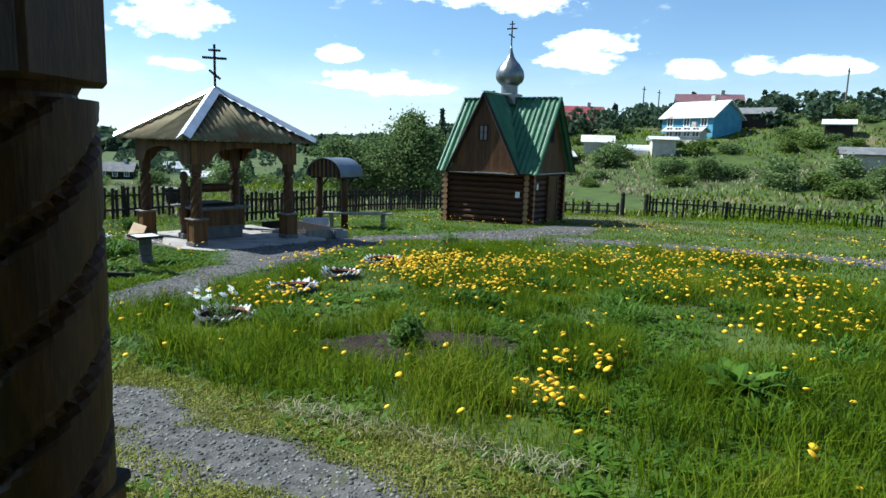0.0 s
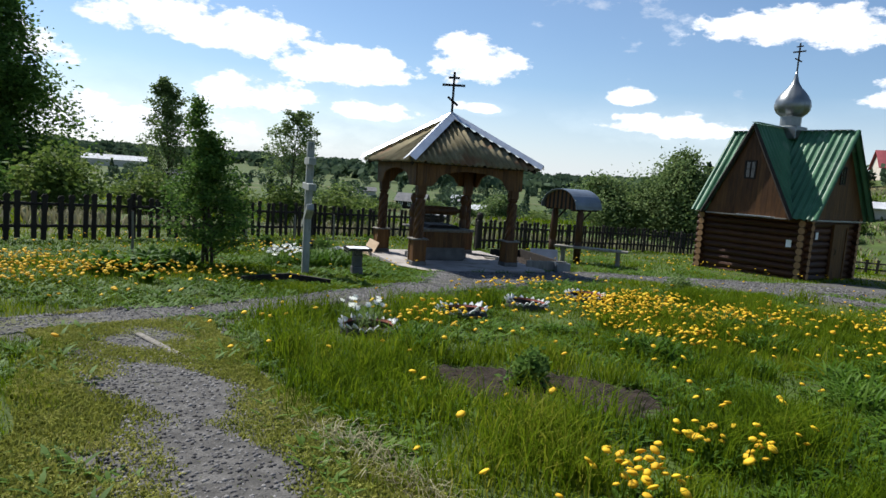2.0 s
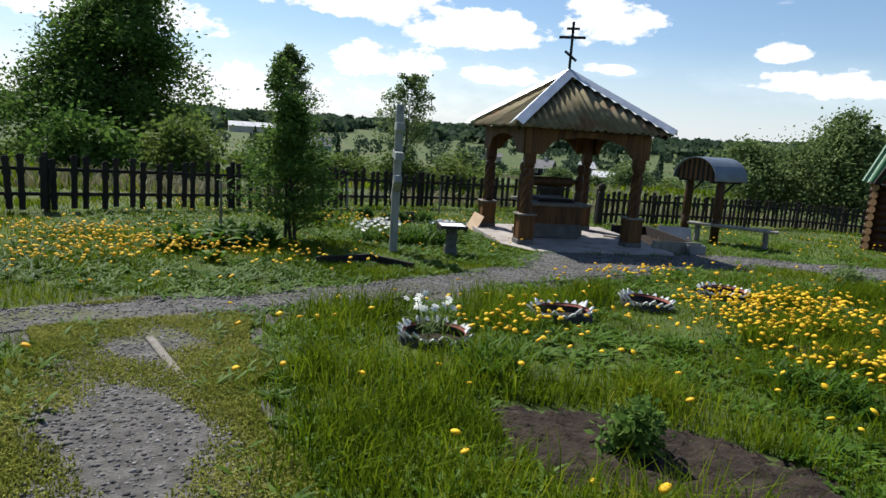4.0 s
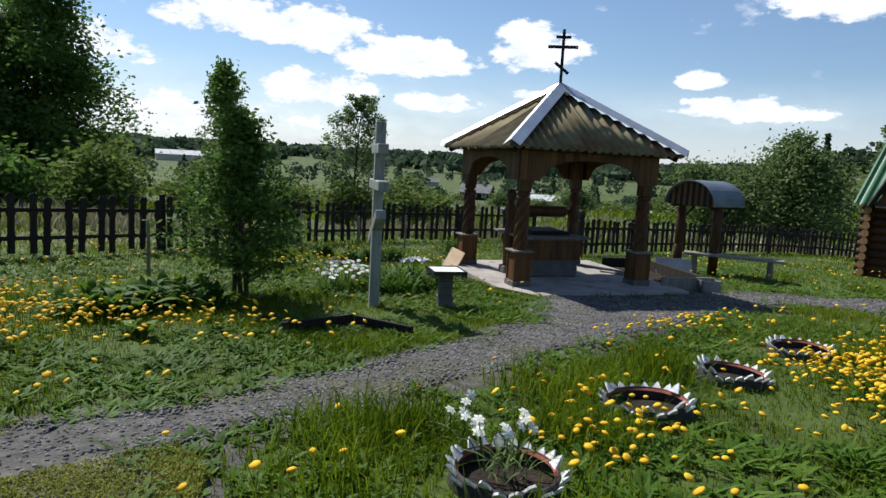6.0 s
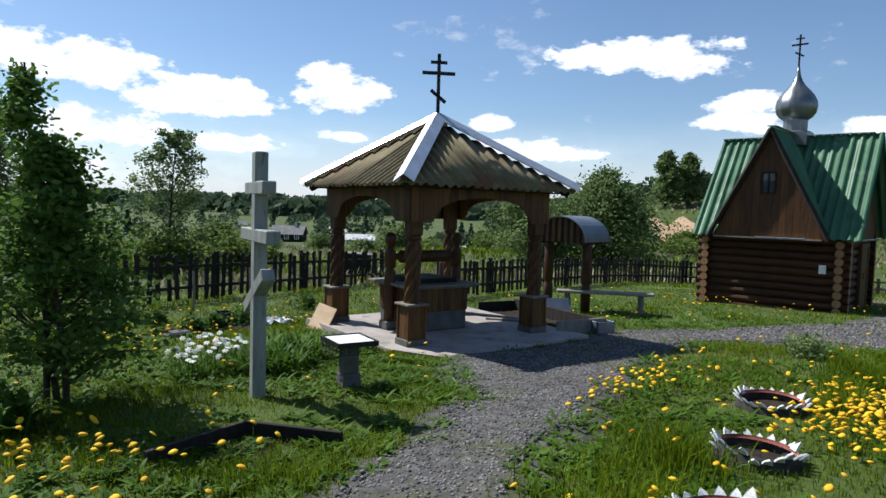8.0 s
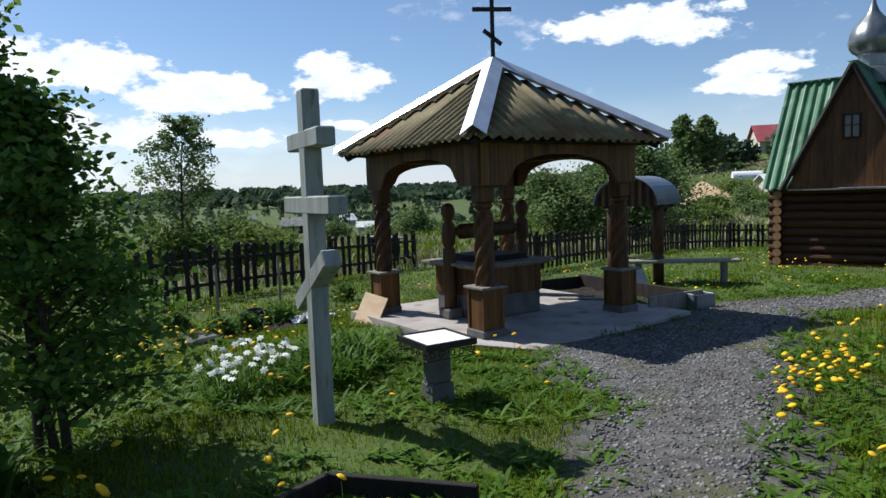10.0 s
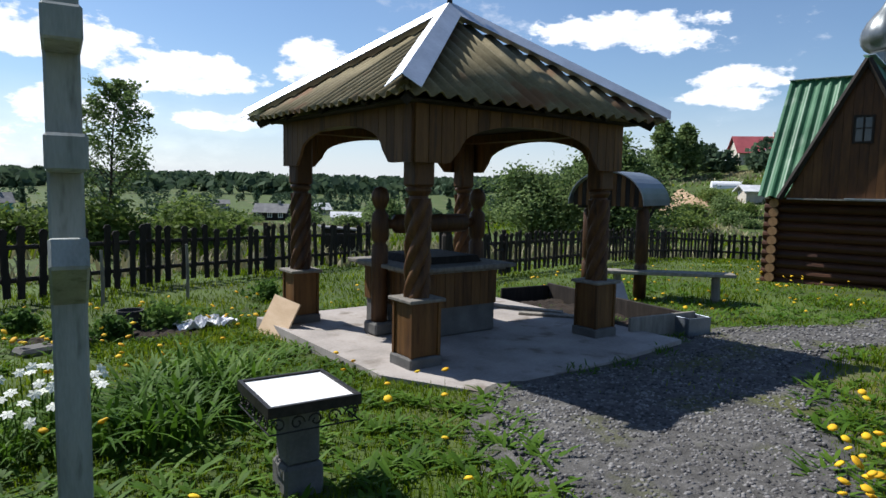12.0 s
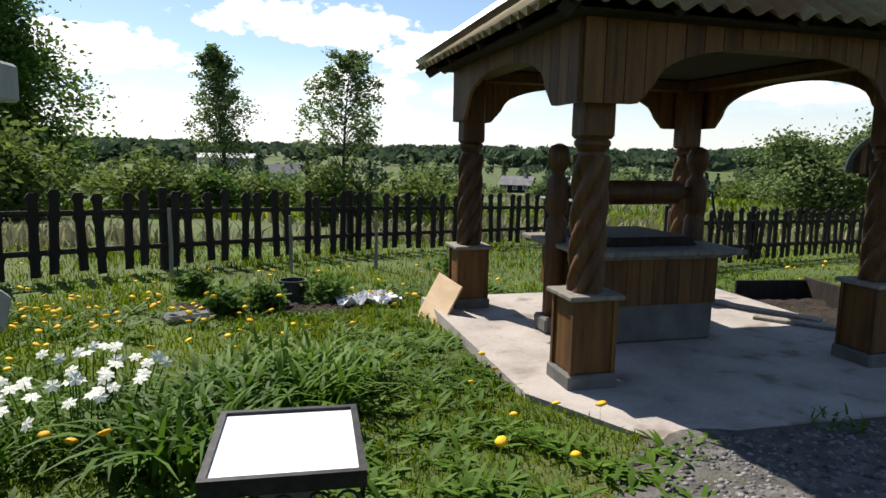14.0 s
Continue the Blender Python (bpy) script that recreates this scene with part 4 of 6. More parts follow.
# ---- tyre flower beds ----
def tyre_bed(x, y, r, turn, tilt, label):
    g = thing("tyre_flowerbed", pose(x, y, gz(x, y) - 0.05, tilt, 0, turn), label, "planter", group="tyre flower beds along the path")
    n = 22
    bm = bmesh.new()
    prof = [(r * 0.72, -0.1), (r * 0.9, -0.04), (r * 0.98, 0.05), (r * 0.9, 0.13), (r * 0.86, 0.15), (r * 0.83, 0.13), (r * 0.9, 0.05), (r * 0.84, -0.02)]
    sides = 44
    rings = [[bm.verts.new((q * math.cos(k * math.tau / sides), q * math.sin(k * math.tau / sides), z)) for k in range(sides)] for q, z in prof]
    for a, b in zip(rings, rings[1:]):
        for k in range(sides):
            bm.faces.new((a[k], a[(k + 1) % sides], b[(k + 1) % sides], b[k]))
    bmesh.ops.recalc_face_normals(bm, faces=bm.faces)
    part("tyre_wall", bm, M["rubber"], g, smooth=True)
    tooth = None
    for i in range(n):
        a = i * math.tau / n
        if tooth is None:
            bm = bmesh.new()
            w = r * math.pi / n * 0.95
            out = [bm.verts.new(p) for p in ((r * 0.86, -w, 0.12), (r * 0.86, w, 0.12), (r * 0.97, w * 0.5, 0.16), (r * 1.04, 0, 0.178), (r * 0.97, -w * 0.5, 0.16))]
            inn = [bm.verts.new(v.co + Vector((-0.012, 0, 0.008))) for v in out]
            bm.faces.new(out)
            bm.faces.new(inn[::-1])
            for q in range(5):
                bm.faces.new((out[q], inn[q], inn[(q + 1) % 5], out[(q + 1) % 5]))
            bmesh.ops.recalc_face_normals(bm, faces=bm.faces)
            t = part("tooth", bm, M["tyre_white"], g)
            tooth = t.data
            t.matrix_basis = pose(0, 0, 0, 0, 0, math.degrees(a))
        else:
            share("tooth", tooth, g, pose(0, 0, 0, 0, random.uniform(-6, 6), math.degrees(a)))
    bm = bmesh.new()
    lathe(bm, [(r * 0.8, 0.125), (r * 0.84, 0.14), (r * 0.85, 0.15)], 40)
    bmesh.ops.delete(bm, geom=[f for f in bm.faces if len(f.verts) > 4], context="FACES")
    part("painted_rim", bm, M["tyre_red"], g, "faded red painted inner rim")
    bm = bmesh.new()
    bmesh.ops.create_circle(bm, cap_ends=True, segments=30, radius=r * 0.88)
    bmesh.ops.translate(bm, vec=(0, 0, 0.06), verts=bm.verts)
    part("soil", bm, M["dirt"], g)


tyre_bed(-4.24, -7.65, 0.31, 10, 0, "cut tyre bed with flaking white teeth and narcissus inside")
tyre_bed(-2.74, -6.78, 0.33, 40, -4, "cut tyre bed with flaking white teeth and red rim")
tyre_bed(-1.45, -6.2, 0.31, 75, 3, "cut tyre bed with flaking white teeth and bare soil")
tyre_bed(0.08, -5.5, 0.32, 110, -3, "cut tyre bed with flaking white teeth, half sunk in grass")


# ---- fences ----
def picket_mesh():
    bm = bmesh.new()
    pts = [(-0.05, 0), (0.05, 0), (0.05, 0.18), (0.072, 0.25), (0.05, 0.32), (0.05, 0.58), (0.072, 0.66), (0.05, 0.74), (0.05, 0.84), (0.072, 0.9), (0.04, 0.95),
           (-0.04, 0.95), (-0.072, 0.9), (-0.05, 0.84), (-0.05, 0.74), (-0.072, 0.66), (-0.05, 0.58), (-0.05, 0.32), (-0.072, 0.25), (-0.05, 0.18)]
    prism(bm, pts, -0.012, 0.012)
    bmesh.ops.recalc_face_normals(bm, faces=bm.faces)
    me = bpy.data.meshes.new("picket")
    bm.to_mesh(me)
    bm.free()
    me.materials.append(M["dark_wood"])
    return me


PICKET = picket_mesh()


def picket_fence(points, label, lift=0.06, height=1.0, gaps=(0.2, 0.33), post_every=2.4, material="dark_wood"):
    g = thing("picket_fence", pose(*points[0], 0), label, "fence")
    ox, oy = points[0]
    k = 0
    for (x0, y0), (x1, y1) in zip(points, points[1:]):
        ln = math.hypot(x1 - x0, y1 - y0)
        a = math.atan2(y1 - y0, x1 - x0)
        at = lambda s: (x0 + (x1 - x0) * s / ln, y0 + (y1 - y0) * s / ln)
        s = 0.1
        while s < ln:
            x, y = at(s)
            z = gz(x, y) + lift + random.uniform(-0.03, 0.03)
            m = pose(x - ox, y - oy, z, random.uniform(-2, 2), random.uniform(-2.5, 2.5), math.degrees(a)) @ Matrix.Diagonal((1, 1, height * random.uniform(0.95, 1.04), 1))
            share("picket", PICKET, g, m)
            s += gaps[k % 2] * random.uniform(0.93, 1.07)
            k += 1
        n = max(1, int(ln / 2.5))
        for i in range(n):
            p, q = at(ln * i / n), at(ln * (i + 1) / n)
            for h in (0.26, 0.7):
                bm = bmesh.new()
                za, zb = gz(*p) + lift + h * height, gz(*q) + lift + h * height
                off = Vector((-math.sin(a), math.cos(a), 0)) * 0.035
                tube(bm, [Vector((p[0] - ox, p[1] - oy, za)) + off, Vector((q[0] - ox, q[1] - oy, zb)) + off], [0.038, 0.034], 6)
                part("rail", bm, M[material], g)
        n = max(1, int(ln / post_every))
        for i in range(n + 1):
            p = at(ln * i / n)
            bm = bmesh.new()
            z = gz(*p)
            b = Vector((p[0] - ox - math.sin(a) * 0.09, p[1] - oy + math.cos(a) * 0.09, 0))
            tube(bm, [b + Vector((0, 0, z - 0.3)), b + Vector((0.01, 0, z + 0.5)), b + Vector((0, 0, z + height * 1.06))], [0.06, 0.055, 0.05], 8)
            part("fence_post", bm, M[material], g)
    return g


picket_fence(((-14.5, -3.4), (-9.6, 0.2), (-6.6, 2.45), (-4.2, 4.3), (-1.6, 6.0), (0.9, 7.2), (4.2, 8.8)), "dark weathered picket fence with carved pales, slightly leaning")
picket_fence(((3.0, 4.0), (5.2, 4.75), (9.4, 6.0), (14.6, 7.3), (17.5, 7.4), (20.4, 5.2)), "dark picket fence running behind the well pavilion", gaps=(0.19, 0.26), height=0.92)
picket_fence(((22.9, -0.2), (26.8, -2.6), (34.2, -8.0), (40, -13)), "weathered picket fence on the meadow side of the chapel", gaps=(0.22, 0.36))
picket_fence(((20.4, 5.2), (21.3, 2.4), (21.6, 0.9)), "low broken rail fence behind the chapel", height=0.6, gaps=(0.4, 0.5))
for x, y in ((3.0, 3.95), (21.7, 0.7), (22.8, 0.0)):
    g = thing("gate_post", pose(x, y, gz(x, y)), "dark stout wooden gate post", "post", group="gate posts")
    bm = bmesh.new()
    lathe(bm, [(0.11, -0.3), (0.1, 0.9), (0.075, 0.95), (0.1, 1.0), (0.1, 1.1), (0.06, 1.16)], 10)
    part("shaft", bm, M["dark_wood"], g)


# ---- porch post at the start ----
def porch_post():
    x, y = PORCH
    z = gz(x, y)
    g = thing("porch_post", pose(x, y, z, 0, 0, 33), "carved twisted porch post of dark varnished wood", "post")
    lo, hi = 1.35 - z, 2.29 - z
    bm = bmesh.new()
    rope = lambda h, a: 0.78 + 0.22 * min(1.0, 2.4 * abs(math.cos(2 * (a - (h - lo) / 0.88 * math.tau))))
    lathe(bm, [(0.15, lo + 0.03 + (hi - 0.06 - lo) * i / 64) for i in range(65)], 40, rope)
    lathe(bm, [(0.115, hi - 0.04), (0.11, hi - 0.02), (0.12, hi)], 18)
    part("column", bm, M["carved"], g)
    bm = bmesh.new()
    box(bm, -0.125, 0.125, -0.125, 0.125, 0, lo, bevel=0.01)
    part("pedestal", bm, M["board"], g)
    bm = bmesh.new()
    box(bm, -0.132, 0.132, -0.132, 0.132, lo, lo + 0.03, bevel=0.006)
    part("cap_board", bm, M["dark_wood"], g)
    bm = bmesh.new()
    box(bm, -0.125, 0.125, -0.125, 0.125, hi, hi + 0.75, bevel=0.012)
    part("head_block", bm, M["carved"], g)


PORCH = (-7.34, -12.28)
porch_post()
# the porch that the walk starts from: unseen plain roof and walls behind the camera
# all three are added to keep sky light off the porch post
bm = bmesh.new()
box(bm, -10.2, -7.2, -15.6, -12.15, 3.0, 3.12)
tagged(part("porch_roof", bm, M["board"], None), "plain boarded porch roof, unseen, added to shade the post", "roof", kind="structure")
bm = bmesh.new()
box(bm, -10.2, -7.4, -15.7, -15.5, 0.3, 3.0)
tagged(part("wall_south", bm, M["log"], None), "plain brown log house wall, unseen, added to shade the post", "wall", kind="structure")
bm = bmesh.new()
box(bm, -10.3, -10.1, -15.5, -12.4, 0.3, 3.0)
tagged(part("wall_west", bm, M["log"], None), "plain brown log porch wall, unseen, added to shade the post", "wall", kind="structure")


# ---- plants: builders ----
rng = np.random.default_rng(7)
SHADE_KIND = "stuff"


def wave(x, y, s, k=0.0):
    """Smooth uneven field, about 0 to 1."""
    a = np.sin(x * s + 1.3 * np.sin(y * s * 0.7 + k)) + np.sin(y * s * 1.13 + 1.7 * np.sin(x * s * 0.61 + 2 * k)) + 0.6 * np.sin((x + y) * s * 2.3 + k)
    return np.clip(a / 5.2 + 0.5, 0, 1)


def blade_mesh(name, x, y, z, h, w, lean, material, parent=None, bend=1.0):
    """Bent three-triangle blades, standing on x, y, z."""
    n = len(x)
    a, f = rng.uniform(0, math.tau, n), rng.uniform(0, math.tau, n)
    sx, sy = np.cos(a) * w, np.sin(a) * w
    lx, ly = np.cos(f) * lean * h, np.sin(f) * lean * h
    P = np.empty((n, 5, 3), dtype=np.float32)
    P[:, 0] = np.stack([x - sx, y - sy, z - 0.02], -1)
    P[:, 1] = np.stack([x + sx, y + sy, z - 0.02], -1)
    P[:, 2] = np.stack([x - sx * 0.75 + lx * 0.35, y - sy * 0.75 + ly * 0.35, z + h * 0.58], -1)
    P[:, 3] = np.stack([x + sx * 0.75 + lx * 0.35, y + sy * 0.75 + ly * 0.35, z + h * 0.58], -1)
    P[:, 4] = np.stack([x + lx * bend, y + ly * bend, z + h * (1 - 0.25 * lean)], -1)
    base = np.arange(n, dtype=np.int32)[:, None] * 5
    tri = (base + np.array([[0, 1, 3, 0, 3, 2, 2, 3, 4]], dtype=np.int32)).reshape(-1)
    return raw(name, P.reshape(-1, 3), tri, 3, material, parent)


def leaf_mesh(name, c, size, material, parent=None, flat=0.5, long=1.7):
    """Pointed leaves as folded diamonds around the places c."""
    n = len(c)
    d = rng.normal(size=(n, 3))
    d[:, 2] *= flat
    d /= np.linalg.norm(d, axis=1)[:, None]
    q = rng.normal(size=(n, 3))
    s = np.cross(d, q)
    s /= np.linalg.norm(s, axis=1)[:, None] + 1e-9
    size = np.asarray(size)[:, None] if np.ndim(size) else size
    P = np.empty((n, 4, 3), dtype=np.float32)
    P[:, 0], P[:, 2] = c - d * size * long * 0.5, c + d * size * long * 0.5
    P[:, 1], P[:, 3] = c + s * size * 0.5, c - s * size * 0.5
    base = np.arange(n, dtype=np.int32)[:, None] * 4
    return raw(name, P.reshape(-1, 3), (base + np.array([[0, 1, 2, 3]], dtype=np.int32)).reshape(-1), 4, material, parent)


def strap_leaves(name, n, length, width, spread, material, parent, centre=(0, 0, 0), up=1.0, droop=1.0, segs=5):
    """Arching strap or broad leaves rising from a clump."""
    a = rng.uniform(0, math.tau, n)
    L = length * rng.uniform(0.6, 1.1, n)
    r0 = spread * np.sqrt(rng.uniform(0, 1, n))
    b = rng.uniform(0, math.tau, n)
    ox, oy = centre[0] + r0 * np.cos(b), centre[1] + r0 * np.sin(b)
    tilt = rng.uniform(0.15, 0.75, n)
    V = np.empty((n, segs + 1, 2, 3), dtype=np.float32)
    for k in range(segs + 1):
        t = k / segs
        out = L * tilt * (t + 0.5 * droop * t * t)
        zz = L * up * (t - 0.55 * droop * t * t * (0.5 + tilt))
        w = width * math.sin(math.pi * (0.12 + 0.86 * t)) * 0.5
        px, py = ox + np.cos(a) * out, oy + np.sin(a) * out
        V[:, k, 0] = np.stack([px - np.sin(a) * w, py + np.cos(a) * w, centre[2] + zz], -1)
        V[:, k, 1] = np.stack([px + np.sin(a) * w, py - np.cos(a) * w, centre[2] + zz + w * 0.3], -1)
    per = (segs + 1) * 2
    q = np.concatenate([[2 * k, 2 * k + 1, 2 * k + 3, 2 * k + 2] for k in range(segs)])
    base = np.arange(n, dtype=np.int32)[:, None] * per
    return raw(name, V.reshape(-1, 3), (base + q[None, :]).reshape(-1), 4, material, parent, smooth=True)


def tree(name, x, y, h, r, low, leaves, leaf, material, label, category="tree", trunk=0.1, lean=(0.0, 0.0), fork=1, top=0.35, gaps=0.5, limbs=26, droop=0.0, seed=1, group="", full=0.0, upright=0.0, tuft=0.16):
    """Tapered trunk with limbs; the crown is many leaves in clumps along twigs, with gaps between."""
    rnd = random.Random(seed)
    g = thing(name, pose(x, y, gz(x, y)), label, category, group)
    bm = bmesh.new()
    clumps = []
    for f in range(fork):
        fx, fy = (rnd.uniform(-0.12, 0.12) * r, rnd.uniform(-0.12, 0.12) * r) if fork > 1 else (0, 0)
        sx, sy = (rnd.uniform(-0.35, 0.35) * r, rnd.uniform(-0.35, 0.35) * r) if fork > 1 else (0, 0)
        fh = h * (1 if f == 0 else rnd.uniform(0.72, 0.95))
        line = []
        for i in range(9):
            t = i / 8
            line.append(Vector((fx + sx * t + lean[0] * t * t + 0.04 * r * math.sin(5 * t + f), fy + sy * t + lean[1] * t * t + 0.04 * r * math.cos(4 * t + f), -0.2 + (fh * 0.97 + 0.2) * t)))
        tube(bm, line, [max(0.008, trunk * (1 - 0.9 * i / 8) / fork ** 0.4) for i in range(9)], 8)
        for k in range(max(4, limbs // fork)):
            t = low + (0.97 - low) * (k + rnd.random()) / max(4, limbs // fork)
            i = min(7, int(t * 8))
            p = line[i].lerp(line[i + 1], t * 8 - i)
            u = (t - low) / (1 - low)
            rad = r * (math.sin(math.pi * min(1.0, (u * 0.75 + 0.25) ** 0.75)) * (1 - top) + top * (1 - u)) * rnd.uniform(0.6, 1.1)
            rad = max(rad, full * r * (1 - u ** 4) * rnd.uniform(0.35, 1.0))
            a = rnd.uniform(0, math.tau)
            rise = rnd.uniform(0.25, 0.8) * rad + upright * rad
            e = p + Vector((math.cos(a) * rad, math.sin(a) * rad, rise - droop * rad * 0.9))
            mid = p.lerp(e, 0.5) + Vector((0, 0, 0.14 * rad + droop * rad * 0.3))
            tr = max(0.004, trunk * 0.35 * (1 - t * 0.8))
            tube(bm, [p, mid, e], [tr, tr * 0.6, tr * 0.2], 5, caps=False)
            for q in (0.35, 0.55, 0.75, 0.9, 1.0):
                c = p.lerp(mid, q * 2) if q < 0.5 else mid.lerp(e, q * 2 - 1)
                clumps.append((c.x, c.y, c.z, tuft * r * rnd.uniform(0.7, 1.5) * (0.6 + 0.6 * (1 - u))))
    part("trunk", bm, M["bark"], g)
    c = np.array(clumps)
    keep = rng.uniform(size=len(c)) > gaps * 0.35
    c = c[keep]
    pick = rng.integers(0, len(c), leaves)
    pos = c[pick, :3] + rng.normal(size=(leaves, 3)) * c[pick, 3:4] * np.array([1, 1, 0.75])
    if droop:
        pos[:, 2] -= np.abs(rng.normal(size=leaves)) * droop * r * 0.16
    leaf_mesh("crown", pos, leaf * rng.uniform(0.6, 1.3, leaves), M[material], g)
    return g


def bush_parts(g, r, h, leaves, leaf, material, seed):
    rnd = random.Random(seed)
    bm = bmesh.new()
    tips = []
    for k in range(9):
        a, q = rnd.uniform(0, math.tau), rnd.uniform(0.2, 0.95)
        e = Vector((math.cos(a) * r * q * 0.75, math.sin(a) * r * q * 0.75, h * rnd.uniform(0.5, 0.9) * (1.1 - q * 0.5)))
        tube(bm, [Vector((e.x * 0.1, e.y * 0.1, -0.1)), e * 0.5 + Vector((0, 0, h * 0.12)), e], [0.02 * r + 0.004, 0.012 * r + 0.003, 0.003], 5, caps=False)
        tips.append(e)
        tips.append(e * 0.6 + Vector((0, 0, h * 0.1)))
        tips.append(Vector((e.x * 1.05, e.y * 1.05, e.z * 0.45)))
    part("stems", bm, M["bark"], g)
    c = np.array([t[:] for t in tips])
    pick = rng.integers(0, len(c), leaves)
    pos = c[pick] + rng.normal(size=(leaves, 3)) * np.array([r * 0.25, r * 0.25, h * 0.16])
    pos[:, 2] = np.abs(pos[:, 2] - 0.02) + 0.02
    leaf_mesh("foliage", pos, leaf * rng.uniform(0.6, 1.3, leaves), M[material], g)


def bush(x, y, r, h, leaves, leaf, material, label, name="bush", category="bush", seed=1, group=""):
    g = thing(name, pose(x, y, gz(x, y)), label, category, group)
    bush_parts(g, r, h, leaves, leaf, material, seed)
    return g


# ---- trees and bushes ----
tree("rowan_tree", -5.42, -2.25, 2.95, 0.98, 0.14, 11500, 0.042, "leaf_dark", "young rowan tree with feathery dark green leaves", trunk=0.05, fork=3, top=1.0, limbs=100, gaps=1.2, seed=3, tuft=0.1)
tree("willow_tree", -14.7, 25.5, 12.5, 5.2, 0.1, 70000, 0.13, "leaf_dark", "large dark drooping willow beyond the fence", trunk=0.4, fork=3, limbs=110, droop=0.55, gaps=0.1, seed=11, tuft=0.1)
tree("willow_tree", -21.5, 19.0, 10.0, 4.5, 0.1, 40000, 0.13, "leaf_dark", "broad dark willow beyond the fence", trunk=0.3, fork=3, limbs=80, droop=0.5, gaps=0.1, seed=12, tuft=0.1)
tree("poplar_tree", -0.93, 14.1, 4.9, 1.25, 0.3, 5600, 0.066, "leaf_grey", "slender grey-green poplar bent by wind", trunk=0.06, lean=(0.4, 0.0), limbs=46, top=0.3, gaps=0.9, seed=21, full=0.7, upright=0.5, tuft=0.1)
tree("poplar_tree", -5.2, 33.0, 8.9, 1.9, 0.12, 8500, 0.11, "leaf_grey", "tall narrow poplar with silvery leaves", trunk=0.1, lean=(-0.3, 0), limbs=90, top=0.35, gaps=0.7, seed=22, full=0.45, upright=0.9, tuft=0.1)
tree("meadow_willow", 24.3, 17.0, 6.2, 3.4, 0.05, 26000, 0.12, "leaf_grey", "spreading grey-green willow on the meadow", trunk=0.2, fork=4, limbs=90, gaps=0.35, seed=31)
tree("meadow_willow", 20.5, 19.5, 4.2, 2.6, 0.05, 14000, 0.12, "leaf_grey", "low grey-green willow on the meadow", trunk=0.14, fork=3, limbs=60, gaps=0.4, seed=32)
tree("hill_tree", 72, 48, 8.0, 2.2, 0.1, 5000, 0.36, "leaf_grey", "tall dark tree on the hillside", trunk=0.3, limbs=60, top=0.3, gaps=0.1, seed=41, group="pair of tall hillside trees")
tree("hill_tree", 75.5, 47, 7.4, 2.2, 0.1, 5000, 0.36, "leaf_grey", "tall dark tree on the hillside", trunk=0.3, limbs=60, top=0.3, gaps=0.1, seed=42, group="pair of tall hillside trees")
bush(1.3, 14.8, 1.5, 1.6, 3800, 0.1, "leaf_bush", "round bright green bush behind the fence", seed=1)
bush(-1.2, 13.2, 1.1, 1.9, 3200, 0.09, "leaf_bush", "tangled green bush at the foot of a poplar", seed=2)
bush(-6.4, 17.0, 1.5, 2.0, 3800, 0.11, "leaf_bush", "yellow-green bush behind the fence", seed=3)
bush(-4.9, 18.5, 1.3, 1.7, 3600, 0.1, "leaf_dark", "dark green bush behind the fence", seed=4)
bush(-2.9, 19.5, 1.6, 1.7, 3600, 0.12, "leaf_bush", "leafy green bush behind the fence", seed=5)
bush(-9.5, 15.0, 2.0, 2.4, 4500, 0.13, "leaf_bush", "tall green bush behind the fence", seed=6)
bush(-12.5, 12.5, 1.8, 2.2, 4200, 0.13, "leaf_dark", "dark overgrown bush behind the fence", seed=7)
bush(4.5, 21.0, 1.5, 1.5, 3000, 0.12, "leaf_bush", "rounded olive bush on the meadow", seed=8)
bush(-3.6, -9.75, 0.2, 0.33, 900, 0.035, "leaf_dark", "small green bush in the dug patch", seed=9)
bush(3.25, -4.3, 0.36, 0.3, 1100, 0.035, "leaf_grey", "low dry brownish shrub by the path", seed=10)
for i, (x, y, r) in enumerate(((-3.36, 1.4, 0.2), (-2.98, 1.5, 0.2), (-2.4, 1.95, 0.27), (-3.7, 2.3, 0.2), (-0.6, 3.6, 0.25))):
    bush(x, y, r, r * 1.25, 700, 0.045, "leaf_dark", "small dark peony bush in the garden bed", name="peony_bush", seed=20 + i, group="garden peonies")

# meadow bushes, a few shapes repeated
protos = []
for i in range(4):
    g = thing("meadow_bush", pose(0, 0, 0), "rounded olive-green willow bush on the meadow", "bush", group="meadow bushes")
    bush_parts(g, 1.9, (1.5, 1.9, 2.4, 1.6)[i], 2600, 0.17, "leaf_bush" if i % 2 else "leaf_grey", 50 + i)
    protos.append(g)
spots = []
tries = random.Random(5)
while len(spots) < 100:
    az = radians(tries.uniform(-24, 84))
    r = tries.uniform(52, 120) if tries.random() < 0.7 else tries.uniform(95, 128)
    x, y = HUB[0] + r * math.sin(az), HUB[1] + r * math.cos(az)
    if math.hypot(x - 11, y) < 9 or (math.degrees(az) > 55 and r < 62 and tries.random() < 0.85):
        continue
    if y < 9 and x < 24 or (y < 10 and x < 42):
        continue
    spots.append((x, y, r))
while len(spots) < 185:
    az, r = radians(tries.uniform(55, 92)), tries.uniform(64, 125)
    spots.append((HUB[0] + r * math.sin(az), HUB[1] + r * math.cos(az), r))
for i, (x, y, r) in enumerate(spots):
    s = tries.uniform(0.55, 1.25) * (1.0 if r < 70 else 0.85)
    m = pose(x, y, gz(x, y) - 0.1, 0, 0, tries.uniform(0, 360))
    if i < 4:
        protos[i].matrix_basis = m
        protos[i].scale = (s, s, s * 0.9)
    else:
        c = copy_thing(protos[i % 4], m)
        c.scale = (s, s, s * tries.uniform(0.75, 1.1))


